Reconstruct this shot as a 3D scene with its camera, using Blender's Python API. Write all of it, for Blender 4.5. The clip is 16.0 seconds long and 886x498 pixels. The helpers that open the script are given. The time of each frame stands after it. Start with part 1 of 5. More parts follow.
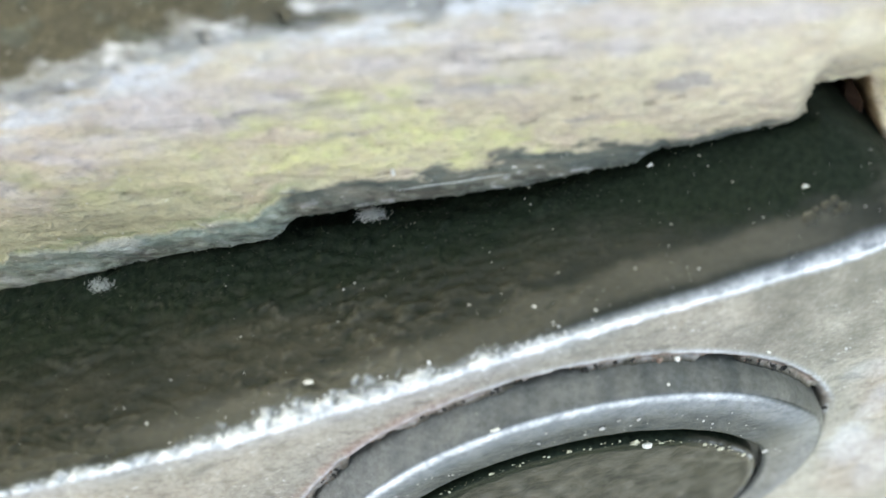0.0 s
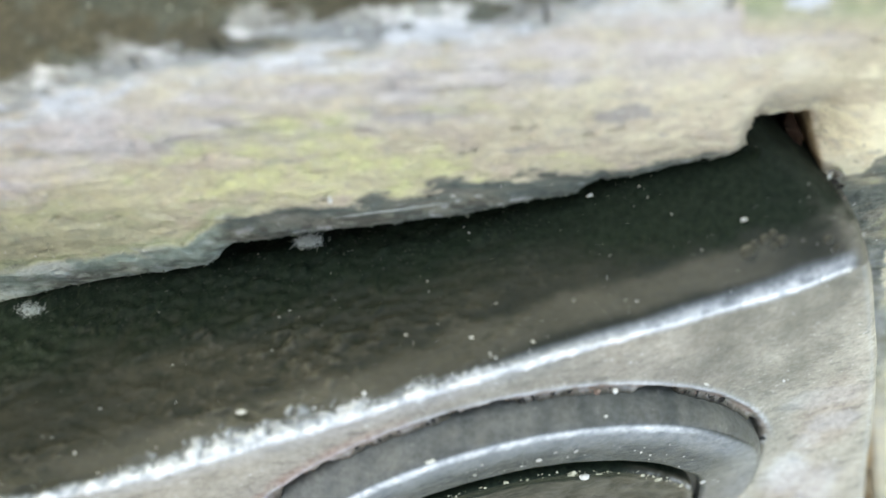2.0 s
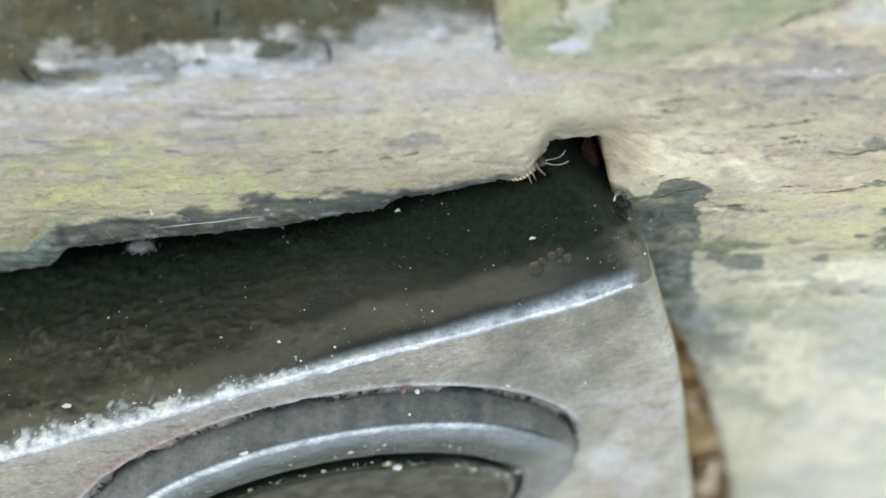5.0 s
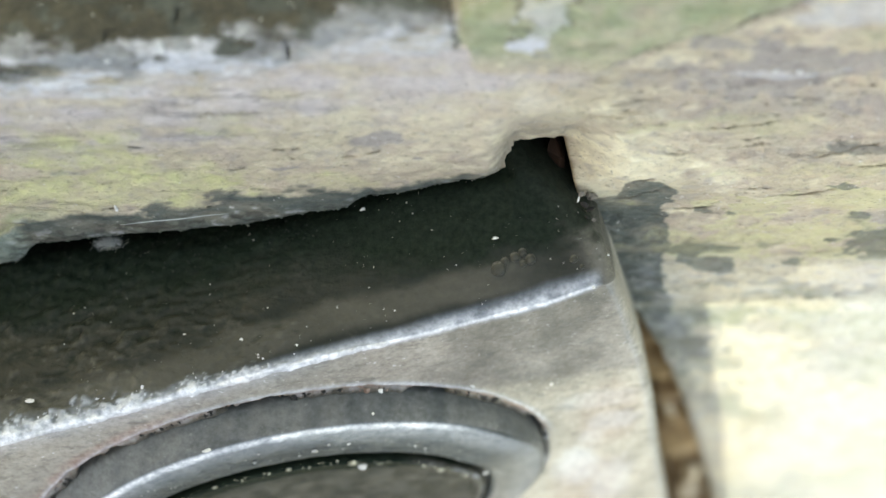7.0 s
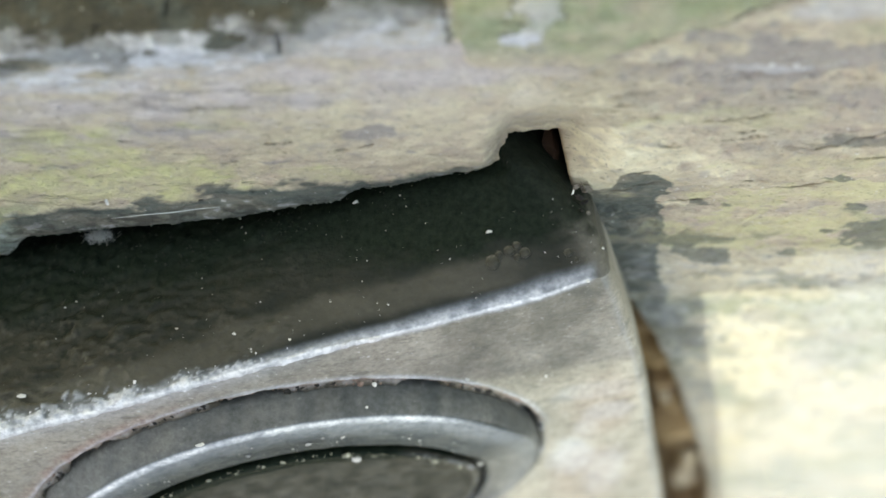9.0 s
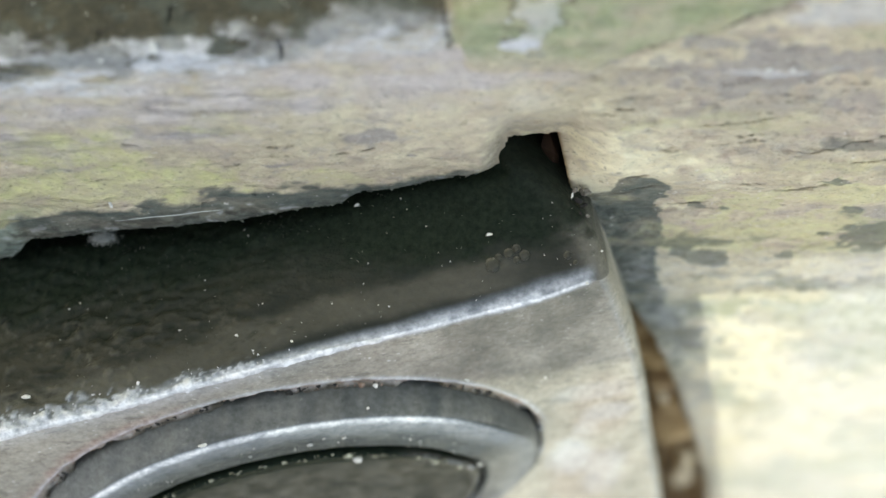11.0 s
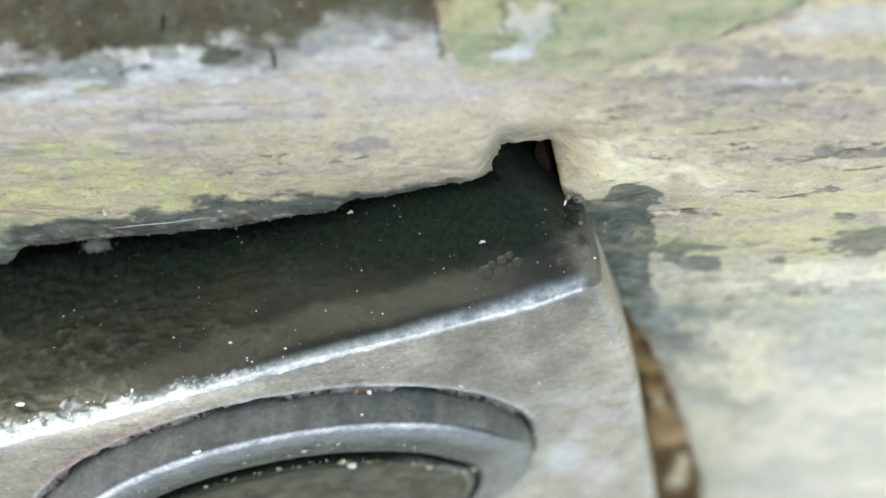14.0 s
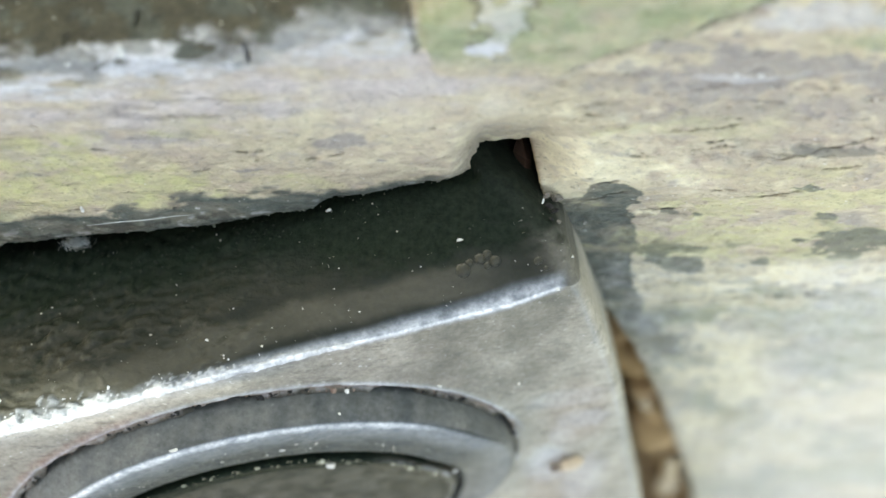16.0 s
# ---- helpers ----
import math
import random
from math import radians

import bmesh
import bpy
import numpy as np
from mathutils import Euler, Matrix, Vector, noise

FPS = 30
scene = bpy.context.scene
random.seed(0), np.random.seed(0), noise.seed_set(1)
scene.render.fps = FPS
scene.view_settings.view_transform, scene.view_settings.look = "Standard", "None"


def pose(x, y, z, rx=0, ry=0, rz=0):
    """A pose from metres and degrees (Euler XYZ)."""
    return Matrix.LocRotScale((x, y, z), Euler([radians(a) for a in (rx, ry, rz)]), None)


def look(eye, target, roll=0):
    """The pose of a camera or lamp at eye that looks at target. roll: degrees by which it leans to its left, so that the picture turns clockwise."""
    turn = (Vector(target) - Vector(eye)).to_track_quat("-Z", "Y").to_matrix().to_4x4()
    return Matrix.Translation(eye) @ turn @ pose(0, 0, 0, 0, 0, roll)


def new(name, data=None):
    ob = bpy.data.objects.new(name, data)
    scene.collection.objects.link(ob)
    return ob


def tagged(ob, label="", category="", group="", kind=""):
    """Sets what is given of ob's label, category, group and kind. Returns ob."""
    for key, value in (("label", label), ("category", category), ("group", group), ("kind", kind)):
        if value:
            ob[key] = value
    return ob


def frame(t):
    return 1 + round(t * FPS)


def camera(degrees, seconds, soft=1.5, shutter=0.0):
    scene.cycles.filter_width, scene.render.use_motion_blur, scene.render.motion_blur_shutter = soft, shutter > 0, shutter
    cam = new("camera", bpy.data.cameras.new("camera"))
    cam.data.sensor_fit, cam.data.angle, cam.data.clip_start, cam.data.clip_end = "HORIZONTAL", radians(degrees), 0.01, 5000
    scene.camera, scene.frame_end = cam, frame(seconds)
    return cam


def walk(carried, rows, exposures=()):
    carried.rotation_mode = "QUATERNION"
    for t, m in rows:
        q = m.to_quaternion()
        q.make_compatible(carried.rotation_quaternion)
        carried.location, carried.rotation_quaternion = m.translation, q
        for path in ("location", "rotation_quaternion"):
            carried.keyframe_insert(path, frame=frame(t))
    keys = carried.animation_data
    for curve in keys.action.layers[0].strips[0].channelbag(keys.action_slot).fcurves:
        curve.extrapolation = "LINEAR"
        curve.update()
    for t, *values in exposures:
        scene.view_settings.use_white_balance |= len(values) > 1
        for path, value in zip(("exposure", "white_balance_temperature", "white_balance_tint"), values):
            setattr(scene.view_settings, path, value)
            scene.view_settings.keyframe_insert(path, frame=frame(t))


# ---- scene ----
PATH = [
    (0, pose(-0.015629, 0.040687, 0.060839, -35.875, -1.074, -1.219)),
    (0.5, pose(-0.016135, 0.041817, 0.059931, -35.992, -1.267, -0.700)),
    (1, pose(-0.015743, 0.041583, 0.059310, -35.839, -1.905, 0.066)),
    (1.5, pose(-0.015330, 0.041124, 0.058850, -35.621, -2.168, 0.275)),
    (2, pose(-0.014671, 0.041191, 0.059481, -35.637, -2.283, 0.490)),
    (2.5, pose(-0.012881, 0.041175, 0.060411, -36.251, -1.930, 0.533)),
    (3, pose(-0.010900, 0.043386, 0.060054, -37.009, -1.319, 0.371)),
    (3.5, pose(-0.008400, 0.046513, 0.061437, -37.454, -1.210, 0.517)),
    (4, pose(-0.006543, 0.048936, 0.062419, -38.183, -1.231, 0.633)),
    (4.5, pose(-0.005042, 0.048732, 0.061639, -38.606, -1.011, 0.793)),
    (4.7, pose(-0.003973, 0.048213, 0.061732, -38.505, -0.968, 0.790)),
    (6.8, pose(0.000156, 0.047988, 0.061917, -38.184, 0.117, 0.700)),
    (7, pose(0.000654, 0.047874, 0.061952, -38.171, 0.184, 0.666)),
    (7.5, pose(0.000854, 0.047862, 0.061734, -38.277, 0.329, 0.641)),
    (8, pose(0.000122, 0.048079, 0.061209, -38.356, 0.192, 0.565)),
    (8.5, pose(0.000895, 0.048692, 0.060922, -39.019, 0.115, 0.575)),
    (9, pose(0.000768, 0.048500, 0.060789, -39.365, -0.042, 0.675)),
    (9.2, pose(0.000599, 0.048522, 0.060760, -39.233, -0.055, 0.950)),
    (11.5, pose(0.000936, 0.049285, 0.061335, -39.504, 0.054, 0.594)),
    (12, pose(0.001148, 0.049390, 0.060841, -39.616, 0.105, 0.536)),
    (12.5, pose(0.001056, 0.049006, 0.061007, -39.243, 0.060, 0.613)),
    (13, pose(0.001176, 0.049412, 0.061005, -39.437, 0.046, 0.730)),
    (13.5, pose(0.001308, 0.049650, 0.061084, -39.583, 0.011, 0.726)),
    (14, pose(0.001002, 0.049803, 0.060874, -39.648, -0.135, 0.693)),
    (14.5, pose(0.001541, 0.049670, 0.060860, -39.507, 0.028, 0.673)),
    (15, pose(0.002580, 0.048933, 0.061066, -39.341, 0.133, 0.729)),
    (15.5, pose(0.002908, 0.049114, 0.061067, -39.124, 0.220, 0.681)),
    (16, pose(0.003035, 0.048862, 0.061296, -38.971, 0.439, 0.549)),
]
cam = camera(37, 16.0, soft=1.6)
walk(cam, PATH, [(t, stops, 10600, 10.0) for t, stops in ((0.0, 3.14), (0.5, 3.08), (1.0, 3.05), (2.0, 3.04), (3.0, 3.10), (3.5, 3.10), (4.0, 3.00), (4.7, 2.80), (6.8, 2.61), (7.2, 2.56), (8.0, 2.42), (9.2, 2.40),
                                                         (11.5, 2.44), (12.0, 2.52), (12.5, 2.66), (13.0, 2.93), (13.6, 2.90), (14.2, 2.83), (16.0, 2.83))])
cam.data.dof.use_dof, cam.data.dof.focus_distance, cam.data.dof.aperture_fstop = True, 0.0775, 19.0

# ---- world and sun ----
SUN_TO = Vector((-0.7, 0.1, 1.0)).normalized()
world = bpy.data.worlds.new("sky")
scene.world = world
world.use_nodes = True
wn = world.node_tree.nodes
sky = wn.new("ShaderNodeTexSky")
sky.sky_type, sky.sun_disc = "NISHITA", False
sky.sun_elevation = math.asin(SUN_TO.z)
sky.sun_rotation = math.atan2(SUN_TO.x, SUN_TO.y)
wn["Background"].inputs["Strength"].default_value = 0.13
world.node_tree.links.new(sky.outputs[0], wn["Background"].inputs["Color"])
sun_data = bpy.data.lights.new("sun", "SUN")
sun_data.energy, sun_data.angle, sun_data.color = 0.83, radians(0.5), (0.61, 0.80, 1.0)
sun = new("sun", sun_data)
sun.matrix_world = look(SUN_TO * 2, (0, 0, 0))

MM = 0.001


# ---- numpy noise ----
def lattice(p, seed=0):
    """Smooth value noise, 0 to 1, at rows of x, y, z."""
    i = np.floor(p).astype(np.int64)
    f = p - i
    f = f * f * (3 - 2 * f)
    out = np.zeros(len(p))
    for dx in (0, 1):
        for dy in (0, 1):
            for dz in (0, 1):
                h = (i[:, 0] + dx) * 374761393 + (i[:, 1] + dy) * 668265263 + (i[:, 2] + dz) * 2147483647 + seed * 1274126177
                h = (h ^ (h >> 13)) * 1274126177 & 0x7FFFFFFF
                h = (h ^ (h >> 16)) & 0xFFFF
                wt = np.where(dx, f[:, 0], 1 - f[:, 0]) * np.where(dy, f[:, 1], 1 - f[:, 1]) * np.where(dz, f[:, 2], 1 - f[:, 2])
                out += wt * h / 65535.0
    return out


def fbm(p, scale=(1, 1, 1), octaves=4, seed=0):
    """Layered noise about 0, roughly -0.5 to 0.5; scale in cells for each millimetre."""
    q, out, amp = np.asarray(p, float) * np.array(scale), 0, 0.5
    for k in range(octaves):
        out = out + amp * (lattice(q + 17.3 * k, seed + k) - 0.5)
        q, amp = q * 2.03, amp * 0.55
    return out * 1.3


def cells(p, scale, seed=0):
    """Distance to the nearest of jittered points, 0 to about 1, and a random number for each cell; scale in cells for each millimetre."""
    q = np.asarray(p, float) * scale
    i = np.floor(q).astype(np.int64)
    best, own = np.full(len(q), 9.0), np.zeros(len(q))
    for dx in (-1, 0, 1):
        for dy in (-1, 0, 1):
            for dz in (-1, 0, 1):
                c = i + np.array((dx, dy, dz))
                h = c[:, 0] * 374761393 + c[:, 1] * 668265263 + c[:, 2] * 2147483647 + seed * 1274126177
                h = (h ^ (h >> 13)) * 1274126177 & 0x7FFFFFFF
                h = h ^ (h >> 15)
                at = c + np.stack([h & 255, (h >> 8) & 255, (h >> 16) & 255], -1) / 255.0
                d = np.linalg.norm(at - q, axis=1)
                near = d < best
                best, own = np.where(near, d, best), np.where(near, ((h >> 5) & 1023) / 1023.0, own)
    return best, own


def step(a, b, x):
    k = np.clip((x - a) / (b - a), 0, 1)
    return k * k * (3 - 2 * k)


# ---- materials ----
def material(name):
    m = bpy.data.materials.new(name)
    m.use_nodes = True
    return m, m.node_tree.nodes, m.node_tree.links, m.node_tree.nodes["Principled BSDF"]


def tex(nodes, links, scale, detail=6.0, rough=0.6, stretch=(1, 1, 1), lo=0.35, hi=0.65):
    """Noise in object space, scale in cells for each metre, sharpened to 0 to 1 between lo and hi."""
    co, mp, nz, mr = nodes.new("ShaderNodeTexCoord"), nodes.new("ShaderNodeMapping"), nodes.new("ShaderNodeTexNoise"), nodes.new("ShaderNodeMapRange")
    mp.inputs["Scale"].default_value = stretch
    nz.inputs["Scale"].default_value, nz.inputs["Detail"].default_value, nz.inputs["Roughness"].default_value = scale, detail, rough
    mr.inputs["From Min"].default_value, mr.inputs["From Max"].default_value = lo, hi
    links.new(co.outputs["Object"], mp.inputs["Vector"])
    links.new(mp.outputs[0], nz.inputs["Vector"])
    links.new(nz.outputs["Fac"], mr.inputs["Value"])
    return mr.outputs[0]


def mix(nodes, links, fac, a, b, blend="MIX"):
    n = nodes.new("ShaderNodeMix")
    n.data_type, n.blend_type = "RGBA", blend
    for socket, v in ((n.inputs[0], fac), (n.inputs[6], a), (n.inputs[7], b)):
        if hasattr(v, "is_output"):
            links.new(v, socket)
        elif isinstance(v, tuple):
            socket.default_value = (*v, 1)
        else:
            socket.default_value = v
    return n.outputs[2]


def maths(nodes, links, op, a, b=0.0, clamp=False):
    n = nodes.new("ShaderNodeMath")
    n.operation, n.use_clamp = op, clamp
    for socket, v in ((n.inputs[0], a), (n.inputs[1], b)):
        if hasattr(v, "is_output"):
            links.new(v, socket)
        else:
            socket.default_value = v
    return n.outputs[0]


def attribute(nodes, name):
    n = nodes.new("ShaderNodeAttribute")
    n.attribute_name = name
    return n.outputs["Fac"]


def bump(nodes, links, bsdf, height, strength, distance):
    n = nodes.new("ShaderNodeBump")
    n.inputs["Strength"].default_value, n.inputs["Distance"].default_value = strength, distance
    links.new(height, n.inputs["Height"])
    links.new(n.outputs[0], bsdf.inputs["Normal"])


def wood_material():
    m, n, l, b = material("weathered_wood")
    grain = tex(n, l, 700, 8, 0.7, (0.4, 1, 1), 0.3, 0.7)
    fine = tex(n, l, 3200, 6, 0.7, (0.65, 1, 1), 0.3, 0.7)
    patch = tex(n, l, 160, 6, 0.6, (0.4, 1, 1), 0.35, 0.65)
    tint = tex(n, l, 330, 4, 0.6, (0.5, 1, 1), 0.38, 0.62)
    mottle = tex(n, l, 1100, 5, 0.7, (0.8, 1, 1), 0.36, 0.64)
    pore = tex(n, l, 5200, 3, 0.6, (0.5, 1, 1), 0.58, 0.72)
    c = mix(n, l, grain, (0.42, 0.35, 0.225), (0.71, 0.62, 0.40))
    c = mix(n, l, maths(n, l, "MULTIPLY", patch, 0.58), c, (0.54, 0.44, 0.37))
    c = mix(n, l, 0.45, c, mix(n, l, tint, (0.595, 0.455, 0.40), (0.60, 0.51, 0.35)))
    c = mix(n, l, maths(n, l, "MULTIPLY", mottle, 0.5), c, (0.71, 0.645, 0.425))
    dapple = tex(n, l, 620, 6, 0.75, (0.7, 1, 1), 0.5, 0.68)
    c = mix(n, l, maths(n, l, "MULTIPLY", dapple, 0.36), c, (0.32, 0.26, 0.20))
    c = mix(n, l, maths(n, l, "MULTIPLY", fine, 0.34), c, (0.28, 0.20, 0.15))
    kinds = (("cream", (0.68, 0.595, 0.38), (0.95, 0.875, 0.64)), ("grey", (0.22, 0.195, 0.18), (0.43, 0.385, 0.36)),
                              ("green", (0.20, 0.23, 0.125), (0.44, 0.47, 0.285)), ("yellow", (0.45, 0.44, 0.19), (0.79, 0.765, 0.42)),
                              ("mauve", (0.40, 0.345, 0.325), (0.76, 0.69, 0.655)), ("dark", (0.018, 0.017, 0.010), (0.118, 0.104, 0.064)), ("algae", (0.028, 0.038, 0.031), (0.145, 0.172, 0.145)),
                              ("crusted", (0.095, 0.135, 0.11), (0.32, 0.40, 0.345)),
                              ("white", (0.38, 0.39, 0.405), (0.85, 0.855, 0.86)), ("brown", (0.09, 0.04, 0.013), (0.46, 0.28, 0.12)))
    speckle = maths(n, l, "ADD", maths(n, l, "ADD", maths(n, l, "MULTIPLY", fine, 0.35), maths(n, l, "MULTIPLY", grain, 0.3)), maths(n, l, "MULTIPLY", mottle, 0.35))
    for name, dark, light in kinds:
        tone = mix(n, l, speckle, dark, light)
        c = mix(n, l, attribute(n, name), c, tone)
    c = mix(n, l, maths(n, l, "MULTIPLY", pore, 0.5), c, (0.13, 0.11, 0.08))
    speck = tex(n, l, 2600, 3, 0.6, (0.8, 1, 1), 0.67, 0.73)
    c = mix(n, l, maths(n, l, "MULTIPLY", speck, 0.55), c, (0.78, 0.75, 0.68))
    # hair-thin checks along the grain, in some places only
    lines = tex(n, l, 420, 5, 0.55, (0.06, 1, 1), 0.0, 1.0)
    lines = maths(n, l, "ABSOLUTE", maths(n, l, "SUBTRACT", lines, 0.5))
    hair = n.new("ShaderNodeMapRange")
    hair.inputs["From Min"].default_value, hair.inputs["From Max"].default_value = 0.010, 0.002
    l.new(lines, hair.inputs["Value"])
    where = tex(n, l, 260, 4, 0.6, (0.4, 1, 1), 0.52, 0.60)
    hair = maths(n, l, "MULTIPLY", hair.outputs[0], where)
    c = mix(n, l, maths(n, l, "MULTIPLY", hair, 0.16), c, (0.06, 0.048, 0.035))
    # cracks, and the shade painted inside the slot
    c = mix(n, l, attribute(n, "crack_and_shade"), c, (0.02, 0.016, 0.011))
    l.new(c, b.inputs["Base Color"])
    b.inputs["Roughness"].default_value = 0.75
    l.new(maths(n, l, "SUBTRACT", 0.78, maths(n, l, "MULTIPLY", attribute(n, "white"), 0.38)), b.inputs["Roughness"])
    bump(n, l, b, maths(n, l, "ADD", maths(n, l, "MULTIPLY", fine, 0.6), maths(n, l, "SUBTRACT", maths(n, l, "ADD", grain, maths(n, l, "MULTIPLY", mottle, 0.5)), hair)), 0.9, 0.00022)
    return m


def metal_material():
    """Black paint under dust, with pale worn and crusted places and painted sky sheen."""
    m, n, l, b = material("dusty_black_paint")
    fine = tex(n, l, 2600, 6, 0.7, (1, 1, 1), 0.35, 0.65)
    mid = tex(n, l, 420, 6, 0.6, (1, 1, 1), 0.35, 0.65)
    smear = tex(n, l, 220, 5, 0.6, (0.35, 1, 1), 0.35, 0.65)
    c = mix(n, l, mid, (0.006, 0.010, 0.008), (0.015, 0.017, 0.013))
    film = maths(n, l, "MULTIPLY", attribute(n, "film"), maths(n, l, "ADD", 0.55, maths(n, l, "MULTIPLY", smear, 0.45)))
    # shading of the relief painted in: the film darkens in small pits
    pit = tex(n, l, 850, 6, 0.7, (0.5, 1, 1), 0.42, 0.58)
    film = maths(n, l, "MULTIPLY", film, maths(n, l, "ADD", 0.5, maths(n, l, "MULTIPLY", pit, 0.6)), True)
    c = mix(n, l, film, c, (0.070, 0.063, 0.045))
    # glints off the lumps, painted as paler spots in the film
    film_glints = tex(n, l, 620, 5, 0.7, (0.6, 1, 1), 0.60, 0.70)
    c = mix(n, l, maths(n, l, "MULTIPLY", maths(n, l, "MULTIPLY", film_glints, attribute(n, "film")), 0.5), c, (0.14, 0.13, 0.10))
    silt = maths(n, l, "MULTIPLY", attribute(n, "silt"), maths(n, l, "ADD", 0.78, maths(n, l, "MULTIPLY", fine, 0.2)), True)
    c = mix(n, l, silt, c, mix(n, l, smear, (0.056, 0.054, 0.041), (0.084, 0.080, 0.063)))
    dust_and_glints = maths(n, l, "MULTIPLY", attribute(n, "dust_and_glints"), maths(n, l, "ADD", 0.7, maths(n, l, "MULTIPLY", fine, 0.35)), True)
    haze = tex(n, l, 110, 4, 0.6, (1, 1, 1), 0.36, 0.64)
    c = mix(n, l, dust_and_glints, c, mix(n, l, maths(n, l, "ADD", maths(n, l, "MULTIPLY", mid, 0.35), maths(n, l, "MULTIPLY", haze, 0.65)), (0.30, 0.285, 0.235), (0.485, 0.442, 0.365)))
    scuff = tex(n, l, 1500, 5, 0.7, (0.45, 1, 1), 0.52, 0.66)
    c = mix(n, l, maths(n, l, "MULTIPLY", maths(n, l, "MULTIPLY", scuff, dust_and_glints), 0.85), c, (0.11, 0.115, 0.095))
    chalk = tex(n, l, 3200, 3, 0.6, (0.7, 1, 1), 0.64, 0.72)
    c = mix(n, l, maths(n, l, "MULTIPLY", maths(n, l, "MULTIPLY", chalk, dust_and_glints), 0.6), c, (0.72, 0.70, 0.66))
    # pale wear and lime; the weaker bluish tone paints the sky's sheen
    wear_sheen_fac = maths(n, l, "MULTIPLY", attribute(n, "wear_and_sheen"), maths(n, l, "ADD", 0.7, maths(n, l, "MULTIPLY", fine, 0.5)), True)
    c = mix(n, l, wear_sheen_fac, c, mix(n, l, wear_sheen_fac, (0.41, 0.48, 0.555), (0.76, 0.76, 0.75)))
    c = mix(n, l, attribute(n, "rust"), c, mix(n, l, fine, (0.20, 0.10, 0.075), (0.34, 0.22, 0.18)))
    # moss; this near-black also paints shade under the lip and in pits
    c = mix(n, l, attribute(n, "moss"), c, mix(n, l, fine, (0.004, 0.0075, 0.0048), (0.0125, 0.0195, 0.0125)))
    l.new(c, b.inputs["Base Color"])
    l.new(maths(n, l, "SUBTRACT", 0.12, maths(n, l, "MULTIPLY", maths(n, l, "MAXIMUM", attribute(n, "film"), attribute(n, "moss")), 0.09)), b.inputs["Specular IOR Level"])
    l.new(maths(n, l, "ADD", 0.34, maths(n, l, "MULTIPLY", maths(n, l, "MAXIMUM", attribute(n, "dust_and_glints"), wear_sheen_fac), 0.3)), b.inputs["Roughness"])
    bump(n, l, b, maths(n, l, "ADD", maths(n, l, "ADD", mid, pit), maths(n, l, "MULTIPLY", fine, 0.6)), 0.30, 0.00014)
    return m


def plain_material(name, dark, light, scale, rough=0.6, stretch=(1, 1, 1), relief=0.0001):
    m, n, l, b = material(name)
    t = tex(n, l, scale, 6, 0.65, stretch, 0.3, 0.7)
    l.new(mix(n, l, t, dark, light), b.inputs["Base Color"])
    b.inputs["Roughness"].default_value = rough
    if relief:
        bump(n, l, b, t, 0.4, relief)
    return m


WOOD, PAINT = wood_material(), metal_material()


# ---- meshes ----
def grid_mesh(name, x, y, z, mat, masks=(), smooth=True):
    """A mesh from 2D arrays in millimetres, with float attributes."""
    rows, cols = x.shape
    me = bpy.data.meshes.new(name)
    i = np.arange(rows * cols).reshape(rows, cols)
    quads = np.stack([i[:-1, :-1], i[:-1, 1:], i[1:, 1:], i[1:, :-1]], -1).reshape(-1, 4)
    co = np.stack([x, y, z], -1).reshape(-1, 3) * MM
    me.vertices.add(len(co))
    me.vertices.foreach_set("co", co.ravel())
    me.loops.add(quads.size)
    me.loops.foreach_set("vertex_index", quads.ravel())
    me.polygons.add(len(quads))
    me.polygons.foreach_set("loop_start", np.arange(len(quads)) * 4)
    me.polygons.foreach_set("use_smooth", np.full(len(quads), smooth))
    me.update(calc_edges=True)
    for key, v in dict(masks).items():
        a = me.attributes.new(key, "FLOAT", "POINT")
        a.data.foreach_set("value", np.ascontiguousarray(np.clip(v, 0, 1).ravel(), dtype=np.float32))
    me.materials.append(mat)
    return me


def part(name, me, parent, label=""):
    ob = new(name, me)
    ob.parent = parent
    return tagged(ob, label) if label else ob


def axis(*runs):
    """Stations from runs of (start, end, step)."""
    return np.unique(np.concatenate([np.arange(a, b, s) for a, b, s in runs] + [[runs[-1][1]]]).round(4))


# ---- ground ----
def build_ground():
    n = 41
    g = np.linspace(-1, 1, n)
    g = np.sign(g) * np.abs(g) ** 4 * 300000
    x, y = np.meshgrid(g, g)
    z = np.full_like(x, -120.0) + 6 * np.sin(x * 0.01) * np.cos(y * 0.013) * (np.abs(x) + np.abs(y) < 4000)
    me = grid_mesh("ground", x, y, z, plain_material("soil_and_grass", (0.035, 0.05, 0.015), (0.10, 0.11, 0.05), 30, 0.9, relief=0.004))
    tagged(new("ground", me), "short green grass and dark soil under the beam", "ground", kind="structure")


build_ground()

# ---- the wooden beam ----
LIP = [(-140, -30), (-60, -12.6), (-41.5, -8.1), (-34.8, -6.1), (-28, -4.55), (-25.2, -3.65), (-24.4, -2.9), (-23.7, -1.9), (-19.4, -1.0), (-11.5, 0.1), (-4.4, 1.45),
       (-3.9, 2.1), (-3.2, 2.4), (-1.4, 2.35), (1.3, 3.15), (3.7, 3.75), (4.8, 3.95), (5.05, 4.2), (5.2, 5.05), (6.4, 5.35), (7.85, 5.5), (8.4, 3.6), (8.9, 1.7),
       (10.4, -2.5), (12.3, -8.0), (13.9, -11.4), (16.6, -16.4), (19.3, -23.3), (22.2, -32), (25, -41), (29, -60), (29, -130), (-140, -130)]


